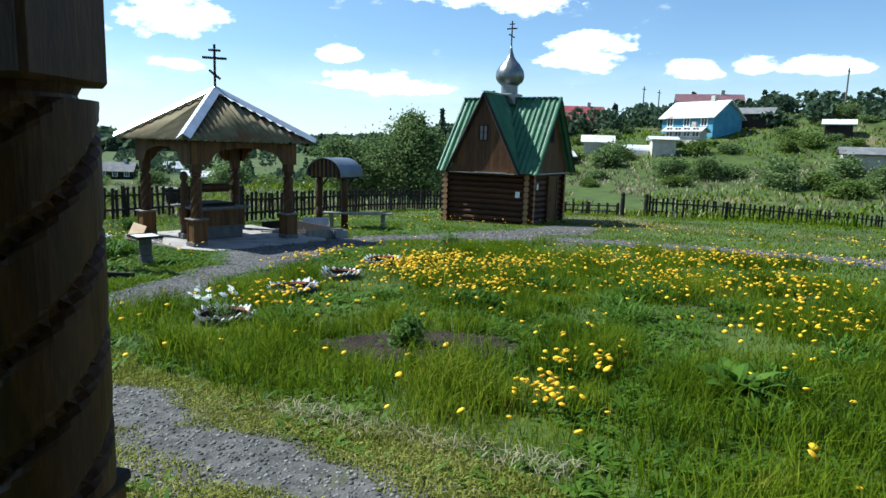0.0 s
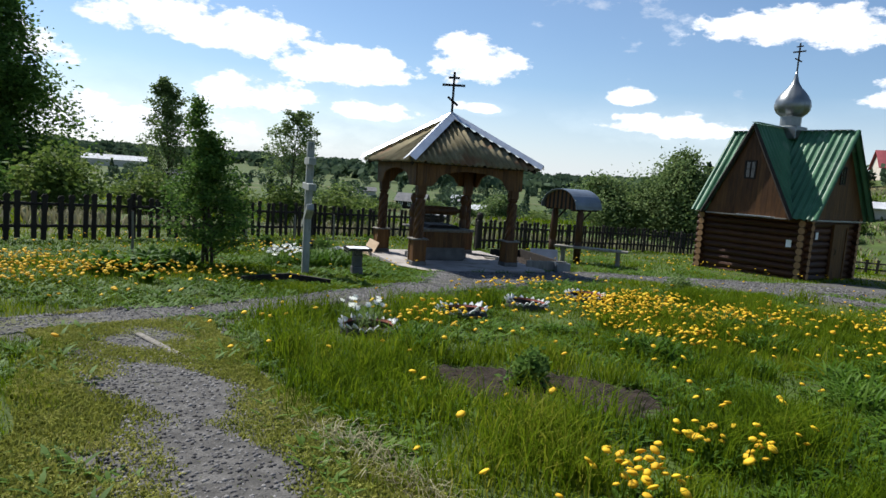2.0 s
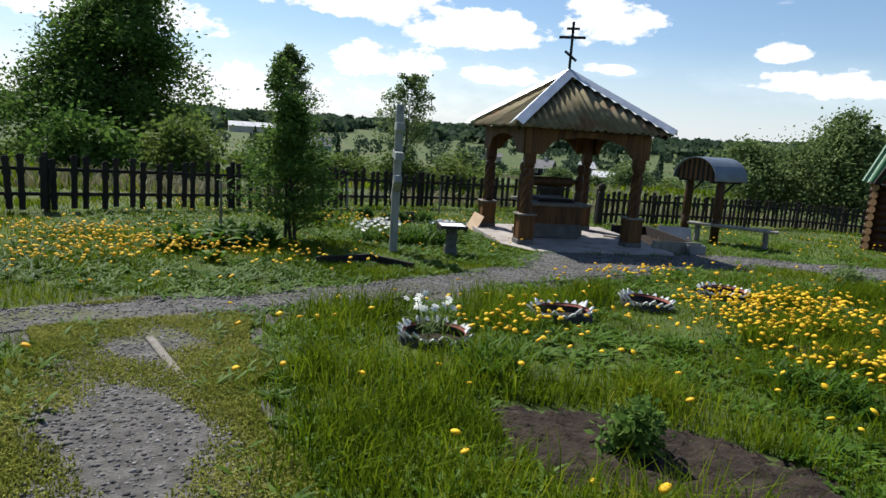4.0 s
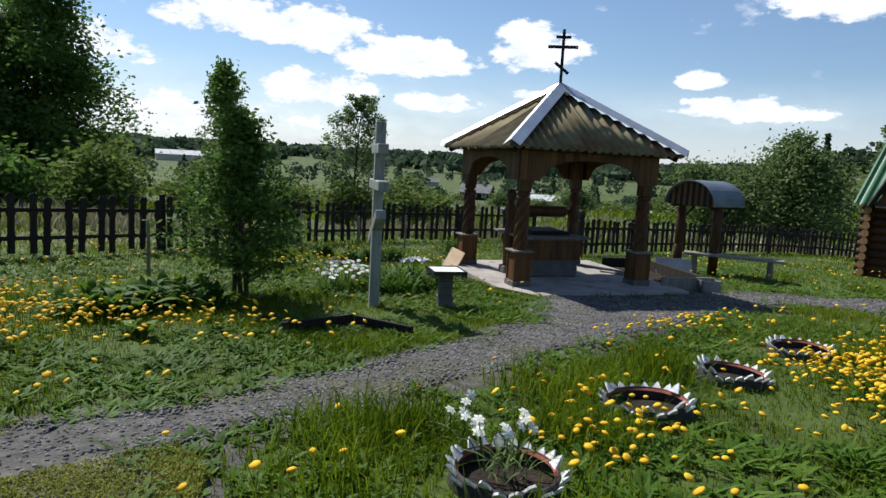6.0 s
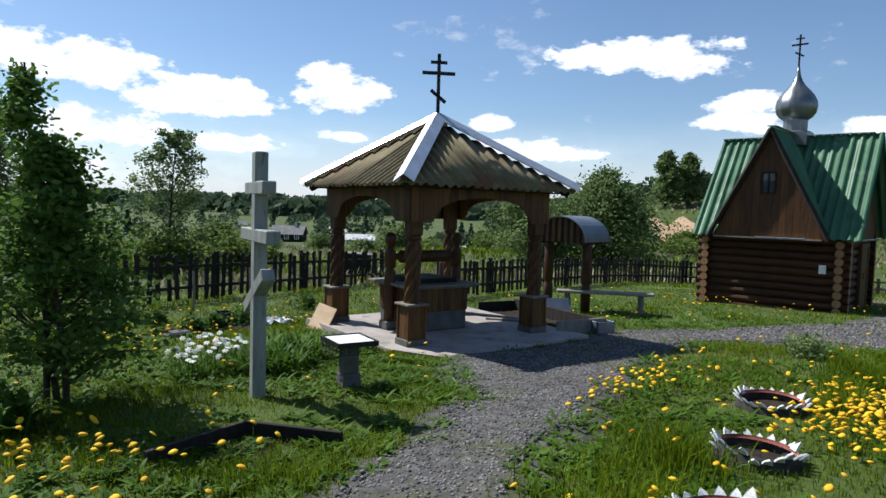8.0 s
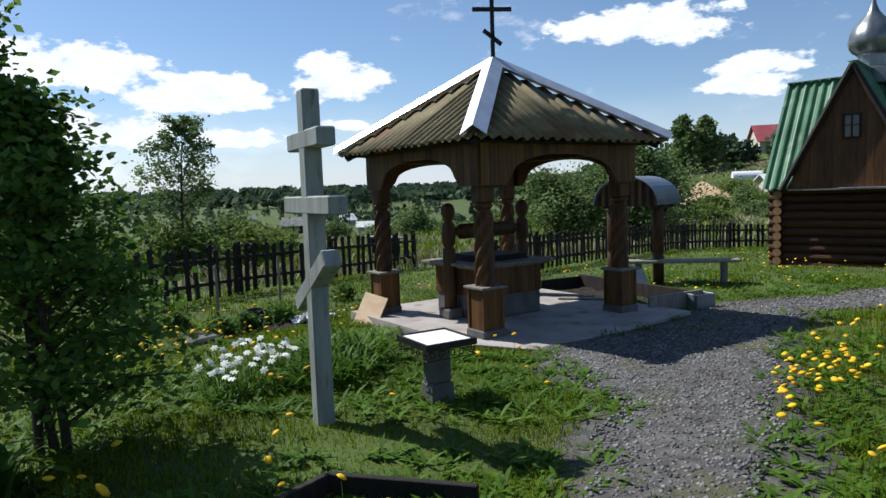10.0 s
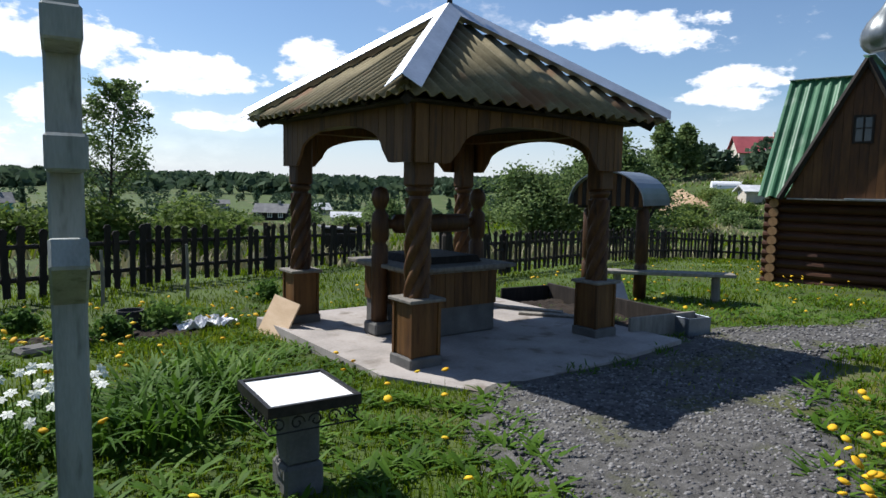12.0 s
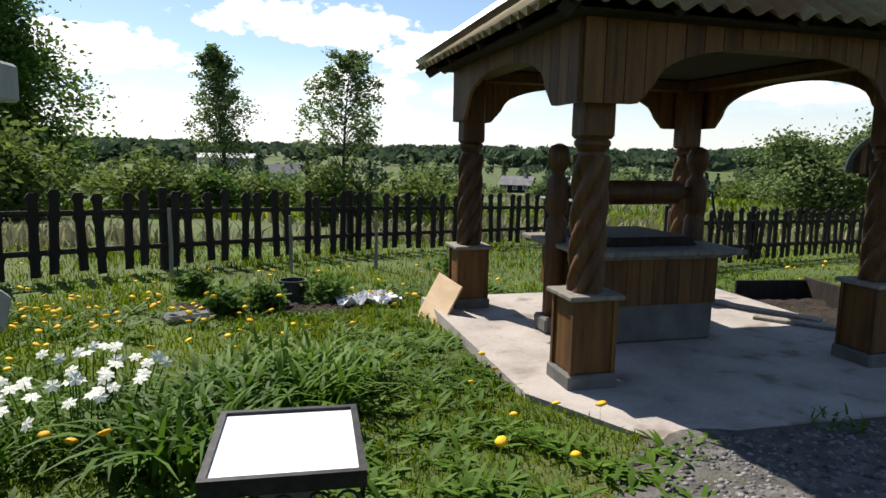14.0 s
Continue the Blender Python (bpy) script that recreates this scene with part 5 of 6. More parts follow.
# distant woods: crowns of large leaf clumps, haze mixed into their colour
def far_woods():
    pts, sz = [], []
    pr = np.random.default_rng(3)

    def crown(x, y, h, w, conifer, n, leaf):
        z = gz(x, y)
        t = pr.uniform(0, 1, n)
        rad = w * ((1 - t) * 0.9 + 0.08 if conifer else np.sqrt(np.clip(1 - (t * 1.9 - 0.9) ** 2, 0.02, 1)))
        a = pr.uniform(0, math.tau, n)
        q = rad * np.sqrt(pr.uniform(0.2, 1, n))
        pts.append(np.stack([x + q * np.cos(a), y + q * np.sin(a), z + h * (0.08 + 0.92 * t)], -1))
        sz.append(np.full(n, leaf))

    for _ in range(520):
        az = radians(pr.uniform(-45, 62))
        r = pr.uniform(420, 1300)
        x, y = HUB[0] + r * math.sin(az), HUB[1] + r * math.cos(az)
        crown(x, y, pr.uniform(7, 13), pr.uniform(9, 20), False, 60, 4.5 + r / 300)
    for _ in range(230):
        az = radians(pr.uniform(30, 92))
        r = pr.uniform(98, 150)
        x, y = HUB[0] + r * math.sin(az), HUB[1] + r * math.cos(az)
        con = pr.random() < 0.2
        crown(x, y, pr.uniform(2.0, 4.0) * (1.6 if con else 1), pr.uniform(1.3, 2.6) * (0.55 if con else 1), con, 90, 0.7)
    for _ in range(130):
        az = radians(pr.uniform(-25, 40))
        r = pr.uniform(150, 400)
        x, y = HUB[0] + r * math.sin(az), HUB[1] + r * math.cos(az)
        con = pr.random() < 0.25
        crown(x, y, pr.uniform(2.5, 5.5) * (1.4 if con else 1), pr.uniform(2, 4) * (0.5 if con else 1), con, 80, 1.0)
    ob = leaf_mesh("far_woods", np.concatenate(pts), np.concatenate(sz), M["leaf_far_haze"], None, flat=0.8, long=1.3)
    tagged(ob, "dark distant woods and thickets along the horizon, haze painted into the leaf colour", "woods", kind="stuff")


far_woods()


# ---- village on the hill ----
def house(az, dist, w, d, wall_h, roof_h, turn, wall, roof, label, windows=3, name="village_house", category="house", origin=(-7.7, -13.7), sink=0.3):
    x, y = origin[0] + dist * math.sin(radians(az)), origin[1] + dist * math.cos(radians(az))
    g = thing(name, pose(x, y, gz(x, y), 0, 0, turn - az), label, category)
    bm = bmesh.new()
    box(bm, -w / 2, w / 2, -d / 2, d / 2, -sink - 0.8, wall_h)
    prism(bm, [(-d / 2, wall_h), (d / 2, wall_h), (0, wall_h + roof_h * 0.95)], -w / 2, w / 2, pose(0, 0, 0, 0, 0, 90))
    bmesh.ops.recalc_face_normals(bm, faces=bm.faces)
    part("wall", bm, M[wall], g)
    bm = bmesh.new()
    e = 0.4
    for s in (-1, 1):
        sd = Vector((0, -s * (d / 2 + e), roof_h * (1 + 2 * e / d))).normalized()
        a = Vector((0, s * (d / 2 + e), wall_h - roof_h * 2 * e / d))
        n = Vector((0, s * sd.z, abs(sd.y)))
        ln = math.hypot(d / 2 + e, roof_h * (1 + 2 * e / d))
        vs = [bm.verts.new(a + Vector((q * (w / 2 + e), 0, 0)) + sd * (ln * t) + n * o) for o in (0.03, 0.15) for q, t in ((-1, 0), (1, 0), (1, 1), (-1, 1))]
        bm.faces.new(vs[:4])
        bm.faces.new(vs[4:][::-1])
        for i in range(4):
            j = (i + 1) % 4
            bm.faces.new((vs[i], vs[j], vs[4 + j], vs[4 + i]))
    bmesh.ops.recalc_face_normals(bm, faces=bm.faces)
    part("roof", bm, M[roof], g)
    for i in range(windows):
        wx = -w / 2 + w * (i + 0.5) / windows
        win = new("window")
        win.parent = g
        bm = bmesh.new()
        for (a, b, c, q) in ((-0.55, -0.42, 0.7, 2.0), (0.42, 0.55, 0.7, 2.0), (-0.42, 0.42, 0.7, 0.82), (-0.42, 0.42, 1.88, 2.0), (-0.04, 0.04, 0.82, 1.88)):
            box(bm, wx + a, wx + b, -d / 2 - 0.06, -d / 2 + 0.01, c, q)
        part("frame", bm, M["white"], win)
        bm = bmesh.new()
        box(bm, wx - 0.42, wx + 0.42, -d / 2 - 0.03, -d / 2 + 0.0, 0.82, 1.88)
        part("pane", bm, M["glass"], win)
    if windows > 1:
        bm = bmesh.new()
        box(bm, w * 0.18, w * 0.18 + 0.6, -0.3, 0.3, wall_h + roof_h * 0.6, wall_h + roof_h + 0.8)
        part("chimney", bm, M["far_wall"], g)
    return g


house(59.6, 124, 8.5, 8.0, 1.5, 2.6, 12, "far_wall", "red_roof", "brick house with a red sheet roof on the hill")
house(69.8, 126, 10.5, 8.5, 1.8, 3.0, 6, "far_wall", "plum_roof", "large house with plum-coloured roof on the hilltop")
g = house(69.4, 100, 8.5, 6.0, 2.0, 2.2, -38, "blue_wall", "pale_roof", "blue wooden house with pale sheet roof")
house(68.3, 93, 5.0, 1.6, 1.5, 0.4, -30, "far_wall", "pale_roof", "glazed white veranda lean-to", windows=4, name="veranda", category="outbuilding")
house(66.6, 87, 2.8, 2.4, 1.7, 0.3, 10, "far_wall", "pale_roof", "small pale plastered shed", windows=0, name="shed", category="shed")
house(61.4, 90, 3.6, 2.6, 1.2, 0.7, 0, "far_wall", "pale_roof", "low white-roofed shed on the slope", windows=0, name="shed", category="shed")
house(73.2, 103, 5.0, 4.0, 1.7, 0.8, -10, "dark_wood", "grey_roof", "dark plank barn among bushes", windows=0, name="barn", category="barn")
house(81.0, 82, 4.6, 3.0, 1.4, 0.6, 8, "far_wall", "grey_roof", "grey shed at the top of the field", windows=0, name="shed", category="shed")
house(79.0, 96, 3.0, 2.4, 1.4, 0.5, 0, "dark_wood", "pale_roof", "small pale-roofed shed beside the field", windows=0, name="shed", category="shed")
house(58.2, 84, 3.0, 2.2, 1.0, 0.5, 20, "far_wall", "pale_roof", "low pale shed on the slope", windows=0, name="shed", category="shed")
house(1.5, 190, 8, 6, 2.6, 2.2, 10, "teal_wall", "grey_roof", "teal house far across the valley", origin=(-2.9, -4.7))
house(22.0, 165, 7.5, 5, 2.0, 1.8, -15, "dark_wood", "grey_roof", "grey old farmhouse in the valley", origin=(-5.9, -9.1))
house(25.5, 190, 7, 5, 1.6, 1.6, 20, "far_wall", "pale_roof", "pale-roofed barn in the valley", windows=0, origin=(-5.9, -9.1))
house(28.0, 150, 6, 4, 1.2, 1.0, 0, "far_wall", "pale_roof", "pale-roofed shed in the valley", windows=0, origin=(-5.9, -9.1))
house(17.5, 230, 8, 4, 1.6, 1.1, 5, "far_wall", "grey_roof", "long grey barn in the valley", windows=0, origin=(-5.9, -9.1))
house(38.0, 120, 4, 3, 0.9, 0.7, 5, "far_wall", "pale_roof", "pale-roofed shed on the meadow edge", windows=0, origin=(-5.9, -9.1))
house(-2.5, 420, 34, 10, 4.0, 2.5, 5, "far_wall", "pale_roof", "long pale farm building near the horizon", windows=0, origin=(-5.8, -13.3))


def greenhouse(az, dist, ln, r, label):
    x, y = -7.7 + dist * math.sin(radians(az)), -13.7 + dist * math.cos(radians(az))
    g = thing("greenhouse", pose(x, y, gz(x, y), 0, 0, -az + 8), label, "greenhouse")
    bm = bmesh.new()
    pts = [(r * math.cos(math.pi * i / 10), r * 0.9 * math.sin(math.pi * i / 10)) for i in range(11)]
    prism(bm, pts + [(-r, -0.8), (r, -0.8)], -ln / 2, ln / 2, pose(0, 0, 0, 0, 0, 90))
    bmesh.ops.recalc_face_normals(bm, faces=bm.faces)
    part("film_cover", bm, M["tarp"], g)


greenhouse(64.0, 88, 5.0, 1.1, "long white film-covered greenhouse")
greenhouse(56.5, 92, 3.4, 0.8, "short white film-covered greenhouse")
for az, dist, hh in ((79.2, 112, 6.5), (64.8, 118, 6.5), (66.0, 122, 6.0)):
    x, y = -7.7 + dist * math.sin(radians(az)), -13.7 + dist * math.cos(radians(az))
    g = thing("utility_pole", pose(x, y, gz(x, y)), "grey wooden utility pole on the hill", "pole", group="utility poles")
    bm = bmesh.new()
    tube(bm, [(0, 0, -0.5), (0, 0, hh)], [0.14, 0.1], 8)
    part("mast", bm, M["grey_wood"], g)
    bm = bmesh.new()
    box(bm, -0.7, 0.7, -0.05, 0.05, hh - 0.5, hh - 0.4)
    part("crossarm", bm, M["grey_wood"], g)


def clay_bank():
    bm = bmesh.new()
    n = 16
    grid = [[None] * (n + 1) for _ in range(n + 1)]
    for i in range(n + 1):
        for j in range(n + 1):
            a = radians(52.2 + 5.2 * i / n)
            r = 74 + 11 * j / n + 2.5 * math.sin(i * 0.9)
            x, y = -5.9 + r * math.sin(a), -9.1 + r * math.cos(a)
            edge = min(i, n - i, j, n - j) / n
            grid[i][j] = bm.verts.new((x, y, gz(x, y) + min(0.35, edge * 3) - 0.1 + 0.25 * noise.noise(Vector((x, y, 0)) * 0.5)))
    for i in range(n):
        for j in range(n):
            bm.faces.new((grid[i][j], grid[i][j + 1], grid[i + 1][j + 1], grid[i + 1][j]))
    bmesh.ops.recalc_face_normals(bm, faces=bm.faces)
    ob = part("clay_bank", bm, M["clay"], None, smooth=True)
    tagged(ob, "bare orange clay bank on the hillside", "bank", kind="structure")


clay_bank()


# ---- garden clutter ----
def dug_patch(x, y, rx, ry, turn):
    bm = bmesh.new()
    bmesh.ops.create_grid(bm, x_segments=64, y_segments=48, size=1.0)
    for v in bm.verts:
        px, py = v.co.x * rx, v.co.y * ry
        d = math.hypot(v.co.x, v.co.y)
        q = Matrix.Rotation(radians(turn), 2) @ Vector((px, py))
        wx, wy = x + q.x, y + q.y
        e = 1 - d + 0.25 * noise.noise(Vector((wx * 2.5, wy * 2.5, 0)))
        v.co = Vector((wx, wy, gz(wx, wy) + max(-0.08, min(0.03, e * 0.15)) + 0.035 * noise.noise(Vector((wx, wy, 3)) * 9) + 0.03 * noise.noise(Vector((wx, wy, 7)) * 22)))
    bmesh.ops.recalc_face_normals(bm, faces=bm.faces)
    ob = part("dug_soil", bm, M["dirt"], None, smooth=True)
    tagged(ob, "patch of bare dark dug soil", "soil", kind="structure")


DUG = ((-3.55, -9.85, 1.0, 0.55, -40), (-0.6, -8.0, 0.45, 0.3, 10), (-2.9, 1.65, 1.0, 0.28, -8))
for d in DUG:
    dug_patch(*d)


def pot(x, y):
    g = thing("flower_pot", pose(x, y, gz(x, y)), "dark plastic flower pot in the garden bed", "pot")
    bm = bmesh.new()
    lathe(bm, [(0.1, 0), (0.125, 0.2), (0.14, 0.2), (0.14, 0.23), (0.125, 0.23), (0.11, 0.12)], 16)
    part("body", bm, M["rubber"], g)


pot(-2.72, 1.98)


def hutch(x, y):
    g = thing("garden_hutch", pose(x, y, gz(x, y), 0, 0, -20), "small dark boarded hutch with sloping roof behind the fence", "hutch")
    for i in range(6):
        bm = bmesh.new()
        box(bm, -0.45 + i * 0.15 + 0.004, -0.3 + i * 0.15 - 0.004, -0.4, -0.375, -0.1, 0.85)
        part("board", bm, M["dark_wood"], g)
    bm = bmesh.new()
    prism(bm, [(-0.44, -0.1), (0.44, -0.1), (0.44, 0.78), (-0.44, 0.86)], -0.37, 0.4)
    bmesh.ops.recalc_face_normals(bm, faces=bm.faces)
    part("walls", bm, M["dark_wood"], g)
    bm = bmesh.new()
    prism(bm, [(-0.56, 0.88), (0.56, 0.79), (0.56, 0.83), (-0.56, 0.92)], -0.5, 0.48)
    bmesh.ops.recalc_face_normals(bm, faces=bm.faces)
    part("roof", bm, M["grey_roof"], g, "grey sheet roof")


hutch(4.7, 11.5)
g = thing("white_film", pose(-2.0, 1.78, gz(-2.0, 1.78) + 0.02, 0, 0, 15), "crumpled white plastic film on the grass", "film")
bm = bmesh.new()
bmesh.ops.create_grid(bm, x_segments=22, y_segments=14, size=0.5)
for v in bm.verts:
    v.co = Vector((v.co.x * 0.62, v.co.y * 0.4, 0.05 + 0.09 * noise.noise(v.co * 5) + 0.05 * noise.noise(v.co * 13)))
sheet = part("sheet", bm, M["tarp"], g)
g = thing("flat_stone", pose(-3.62, 1.2, gz(-3.62, 1.2), 0, 0, 20), "flat grey stone slab in the grass", "stone")
bm = bmesh.new()
box(bm, -0.2, 0.2, -0.12, 0.12, -0.02, 0.07, bevel=0.03)
part("slab", bm, M["concrete_grey"], g)
for i, (x, y, hh) in enumerate(((-4.04, 3.35, 0.85), (-2.67, 4.0, 0.75), (-1.5, 4.3, 0.8), (-6.6, -0.6, 0.8))):
    g = thing("garden_stake", pose(x, y, gz(x, y)), "thin wooden garden stake", "stake", group="garden stakes")
    bm = bmesh.new()
    tube(bm, [(0, 0, -0.15), (0.01, 0, hh * 0.5), (0.0, 0.01, hh)], [0.026, 0.024, 0.02], 7)
    part("stick", bm, M["grey_wood"], g)


def clump(name, x, y, label, leaves, length, width, spread, material, flowers=0, category="plant", dead=0, z=0.0, group=""):
    g = thing(name, pose(x, y, gz(x, y) + z), label, category, group)
    strap_leaves("leaves", leaves, length, width, spread, M[material], g, up=1.1)
    if flowers:
        bm = bmesh.new()
        rnd = random.Random(leaves)
        stems = bmesh.new()
        for _ in range(flowers):
            a, q = rnd.uniform(0, math.tau), spread * 1.15 * math.sqrt(rnd.random())
            fx, fy, fz = q * math.cos(a), q * math.sin(a), length * rnd.uniform(0.7, 1.0)
            tube(stems, [(fx * 0.7, fy * 0.7, 0), (fx, fy, fz)], [0.004, 0.003], 4, caps=False)
            t = pose(fx, fy, fz, rnd.uniform(10, 55), 0, rnd.uniform(-60, 60))
            c = bm.verts.new(t @ Vector((0, 0, 0.006)))
            for k in range(6):
                b = k * math.tau / 6
                p1 = bm.verts.new(t @ Vector((0.026 * math.cos(b - 0.45), 0.026 * math.sin(b - 0.45), 0.004)))
                p2 = bm.verts.new(t @ Vector((0.038 * math.cos(b), 0.038 * math.sin(b), 0.0)))
                p3 = bm.verts.new(t @ Vector((0.026 * math.cos(b + 0.45), 0.026 * math.sin(b + 0.45), 0.004)))
                bm.faces.new((c, p1, p2, p3))
        tagged(part("stalk_growth", stems, M["leaf_weed"], g), kind="stuff")
        part("blossoms", bm, M["white_petal"], g, "white narcissus blossoms")
    return g


clump("narcissus_clump", -3.85, -1.35, "clump of white narcissus in bloom", 260, 0.36, 0.014, 0.36, "leaf_weed", flowers=36)
clump("narcissus_clump", -4.15, -1.75, "smaller clump of white narcissus", 110, 0.3, 0.014, 0.22, "leaf_weed", flowers=16)
clump("daylily_clump", -2.95, -1.15, "lush clump of arching daylily leaves", 330, 0.52, 0.026, 0.42, "leaf_weed")
clump("daylily_clump", -3.3, -1.75, "lush clump of arching daylily leaves", 200, 0.48, 0.026, 0.32, "leaf_weed")
clump("daylily_clump", -2.55, -0.8, "sprawling daylily leaves by the slab", 160, 0.42, 0.024, 0.3, "leaf_weed")
clump("hosta_clump", -6.05, -2.85, "broad-leaved green clump under the rowan", 170, 0.5, 0.1, 0.45, "leaf_weed")
clump("hosta_clump", -6.75, -3.2, "broad-leaved green clump beside the lawn", 130, 0.46, 0.1, 0.4, "leaf_weed")
clump("burdock_plant", -2.95, -12.5, "large pale-leaved burdock in the grass", 34, 0.42, 0.13, 0.1, "leaf_weed")
clump("burdock_plant", -6.35, -4.3, "large-leaved weed at the lawn edge", 16, 0.26, 0.11, 0.08, "leaf_weed")
clump("narcissus_clump", -4.24, -7.65, "few narcissus growing in a tyre bed", 40, 0.3, 0.013, 0.14, "leaf_grey", flowers=9, z=0.06)
clump("narcissus_clump", -4.3, -7.12, "stray white narcissus in the grass", 26, 0.28, 0.013, 0.16, "leaf_grey", flowers=7)
clump("iris_clump", -5.25, -8.2, "grey-green pinks at the path corner", 150, 0.2, 0.008, 0.28, "leaf_grey")
for i, (x, y) in enumerate(((2.2, 0.5), (2.35, -0.4), (2.3, 0.85), (1.8, -1.62), (0.0, -1.98), (0.5, -2.02), (1.25, -1.9))):
    clump("weed_tuft", x, y, "small green weed tuft at the slab edge", 50, 0.15, 0.012, 0.16, "leaf_weed", group="weed tufts")


# ---- lawn ----
ROUTE = ((-7.4, -14.1), (-5.8, -13.0), (-5.6, -10.7), (-5.9, -8.6), (-5.3, -6.4), (-4.2, -5.6), (-2.9, -4.7))


def route_distance(x, y):
    best = np.full(len(x), 99.0)
    for (x0, y0), (x1, y1) in zip(ROUTE, ROUTE[1:]):
        vx, vy = x1 - x0, y1 - y0
        t = np.clip(((x - x0) * vx + (y - y0) * vy) / (vx * vx + vy * vy), 0, 1)
        best = np.minimum(best, np.hypot(x - x0 - t * vx, y - y0 - t * vy))
    return best


def bare(x, y):
    """True where nothing grows: slab, chapel, dug soil, tyre beds, stands."""
    out = (x > -1.5) & (x < 1.85) & (y > -1.98) & (y < 1.52)
    out &= ~((x < -1.05) & (y < -1.2 - (x + 1.5) * 1.9))
    cx, cy = x - 11.2, y - 0.07
    u, v = cx * 0.219 - cy * 0.976, cx * 0.976 + cy * 0.219
    out |= (np.abs(u) < 1.65) & (np.abs(v) < 1.65)
    for dx, dy, rx, ry, turn in DUG:
        c, s = math.cos(radians(turn)), math.sin(radians(turn))
        px, py = (x - dx) * c + (y - dy) * s, -(x - dx) * s + (y - dy) * c
        out |= ((px / rx) ** 2 + (py / ry) ** 2 + 0.6 * (wave(x, y, 5.0) - 0.5)) < 0.92
    for tx, ty, r in ((-4.24, -7.65, 0.33), (-2.74, -6.78, 0.35), (-1.45, -6.2, 0.33), (0.08, -5.5, 0.34), (-2.92, -2.8, 0.1), (-3.83, -2.75, 0.1)):
        out |= np.hypot(x - tx, y - ty) < r
    out |= (np.abs(x - 2.28) < 0.48) & (np.abs(y - 0.05) < 1.3)
    return out


def lawn():
    n = 2200000
    x, y = rng.uniform(-17, 26, n), rng.uniform(-15, 9.5, n)
    d = route_distance(x, y)
    area = 43 * 24.5
    want = 1150 * np.minimum(1, (3.0 / np.maximum(d, 0.5)) ** 1.45)
    want = want * np.where((x > -5.4) & (x < -0.9) & (y > -5.0) & (y < 2.5), 1.9, 1.0)
    pd = path_distance(x, y) + 0.12 * np.sin(x * 3.1 + 0.5) * np.sin(y * 2.7)
    # worn, mossy ground between the two paths grows thin and short
    worn = np.exp(-(np.maximum(path_distance_a(x, y), 0) / 0.55) ** 2)
    edge = np.clip(pd / 0.3, 0, 1)
    tuft = wave(x, y, 2.3, 0.4)
    tall = np.clip((wave(x, y, 1.1, 2.0) - 0.38) * 2.2, 0, 1)
    moss = ((worn > 0.15) & (wave(x, y, 4.2, 1.0) > 0.5)) | (wave(x, y, 5.5, 3.0) > 0.72)
    on_path = np.where(moss, 0.28, 0.05)
    prob = want * area / n * (on_path + (1 - on_path) * edge) * (0.5 + 0.8 * tuft)
    keep = (rng.uniform(size=n) < prob) & ~bare(x, y) & ((y < 8.5) | (rng.uniform(size=n) < 0.3))
    x, y, d, edge, tuft, tall, worn = (q[keep] for q in (x, y, d, edge, tuft, tall, worn))
    m = len(x)
    h = (0.04 + 0.06 * tuft ** 1.5 + 0.075 * tall * tuft) * (0.35 + 0.65 * edge) * rng.uniform(0.6, 1.35, m)
    h *= np.where((x > -5.3) & (y > -4.6) & (y < 0.5) & (x < -1.0), 0.62, 1.0) * np.where(x > 3, 0.75, 1.0)
    w = 0.0034 * (1 + np.maximum(0, d - 2) * 0.17) * rng.uniform(0.7, 1.3, m)
    ob = blade_mesh("lawn_grass", x, y, ground_z(x, y) + np.where(edge < 0.3, 0.02, 0.0), h, w, rng.uniform(0.2, 0.95, m), M["grass"], bend=1.2)
    tagged(ob, "uneven green lawn grass with taller tufts", "grass", kind="stuff")


def path_distance_a(x, y):
    best = np.full(np.shape(x), 99.0)
    for (x0, y0, w0), (x1, y1, w1) in zip(PATH_A[1:], PATH_A[2:]):
        vx, vy = x1 - x0, y1 - y0
        t = np.clip(((x - x0) * vx + (y - y0) * vy) / (vx * vx + vy * vy), 0, 1)
        best = np.minimum(best, np.hypot(x - x0 - t * vx, y - y0 - t * vy) - (w0 + (w1 - w0) * t))
    return best


lawn()


def tall_tufts():
    """Lush upright tussocks standing out of the lawn."""
    k = 420
    cx, cy = rng.uniform(-5.4, 5.5, k), rng.uniform(-14, -4.8, k)
    ok = (path_distance(cx, cy) > 0.35) & ~bare(cx, cy) & (wave(cx, cy, 1.1, 2.0) > 0.36)
    cx, cy = cx[ok], cy[ok]
    extra = np.array([(-5.0, -7.6), (-4.6, -6.9), (-4.9, -8.4), (-4.7, -9.2), (-3.0, -11.2), (-2.6, -10.8), (-4.4, -11.0), (-3.9, -12.4), (-2.2, -12.2), (-1.2, -9.6), (-3.4, -7.2), (-4.0, -8.2)])
    cx, cy = np.concatenate([cx, extra[:, 0]]), np.concatenate([cy, extra[:, 1]])
    per = 190
    r = np.repeat(rng.uniform(0.08, 0.24, len(cx)), per)
    x = np.repeat(cx, per) + rng.normal(size=len(r)) * r
    y = np.repeat(cy, per) + rng.normal(size=len(r)) * r
    h = np.repeat(rng.uniform(0.15, 0.36, len(cx)), per) * rng.uniform(0.55, 1.15, len(r))
    ok = ~bare(x, y) & (path_distance(x, y) > 0.05)
    x, y, h = x[ok], y[ok], h[ok]
    ob = blade_mesh("tussock_grass", x, y, ground_z(x, y), h, np.full(len(x), 0.0045), rng.uniform(0.2, 0.8, len(x)), M["grass"], bend=1.2)
    tagged(ob, "taller lush green grass tussocks", "grass", kind="stuff")


tall_tufts()


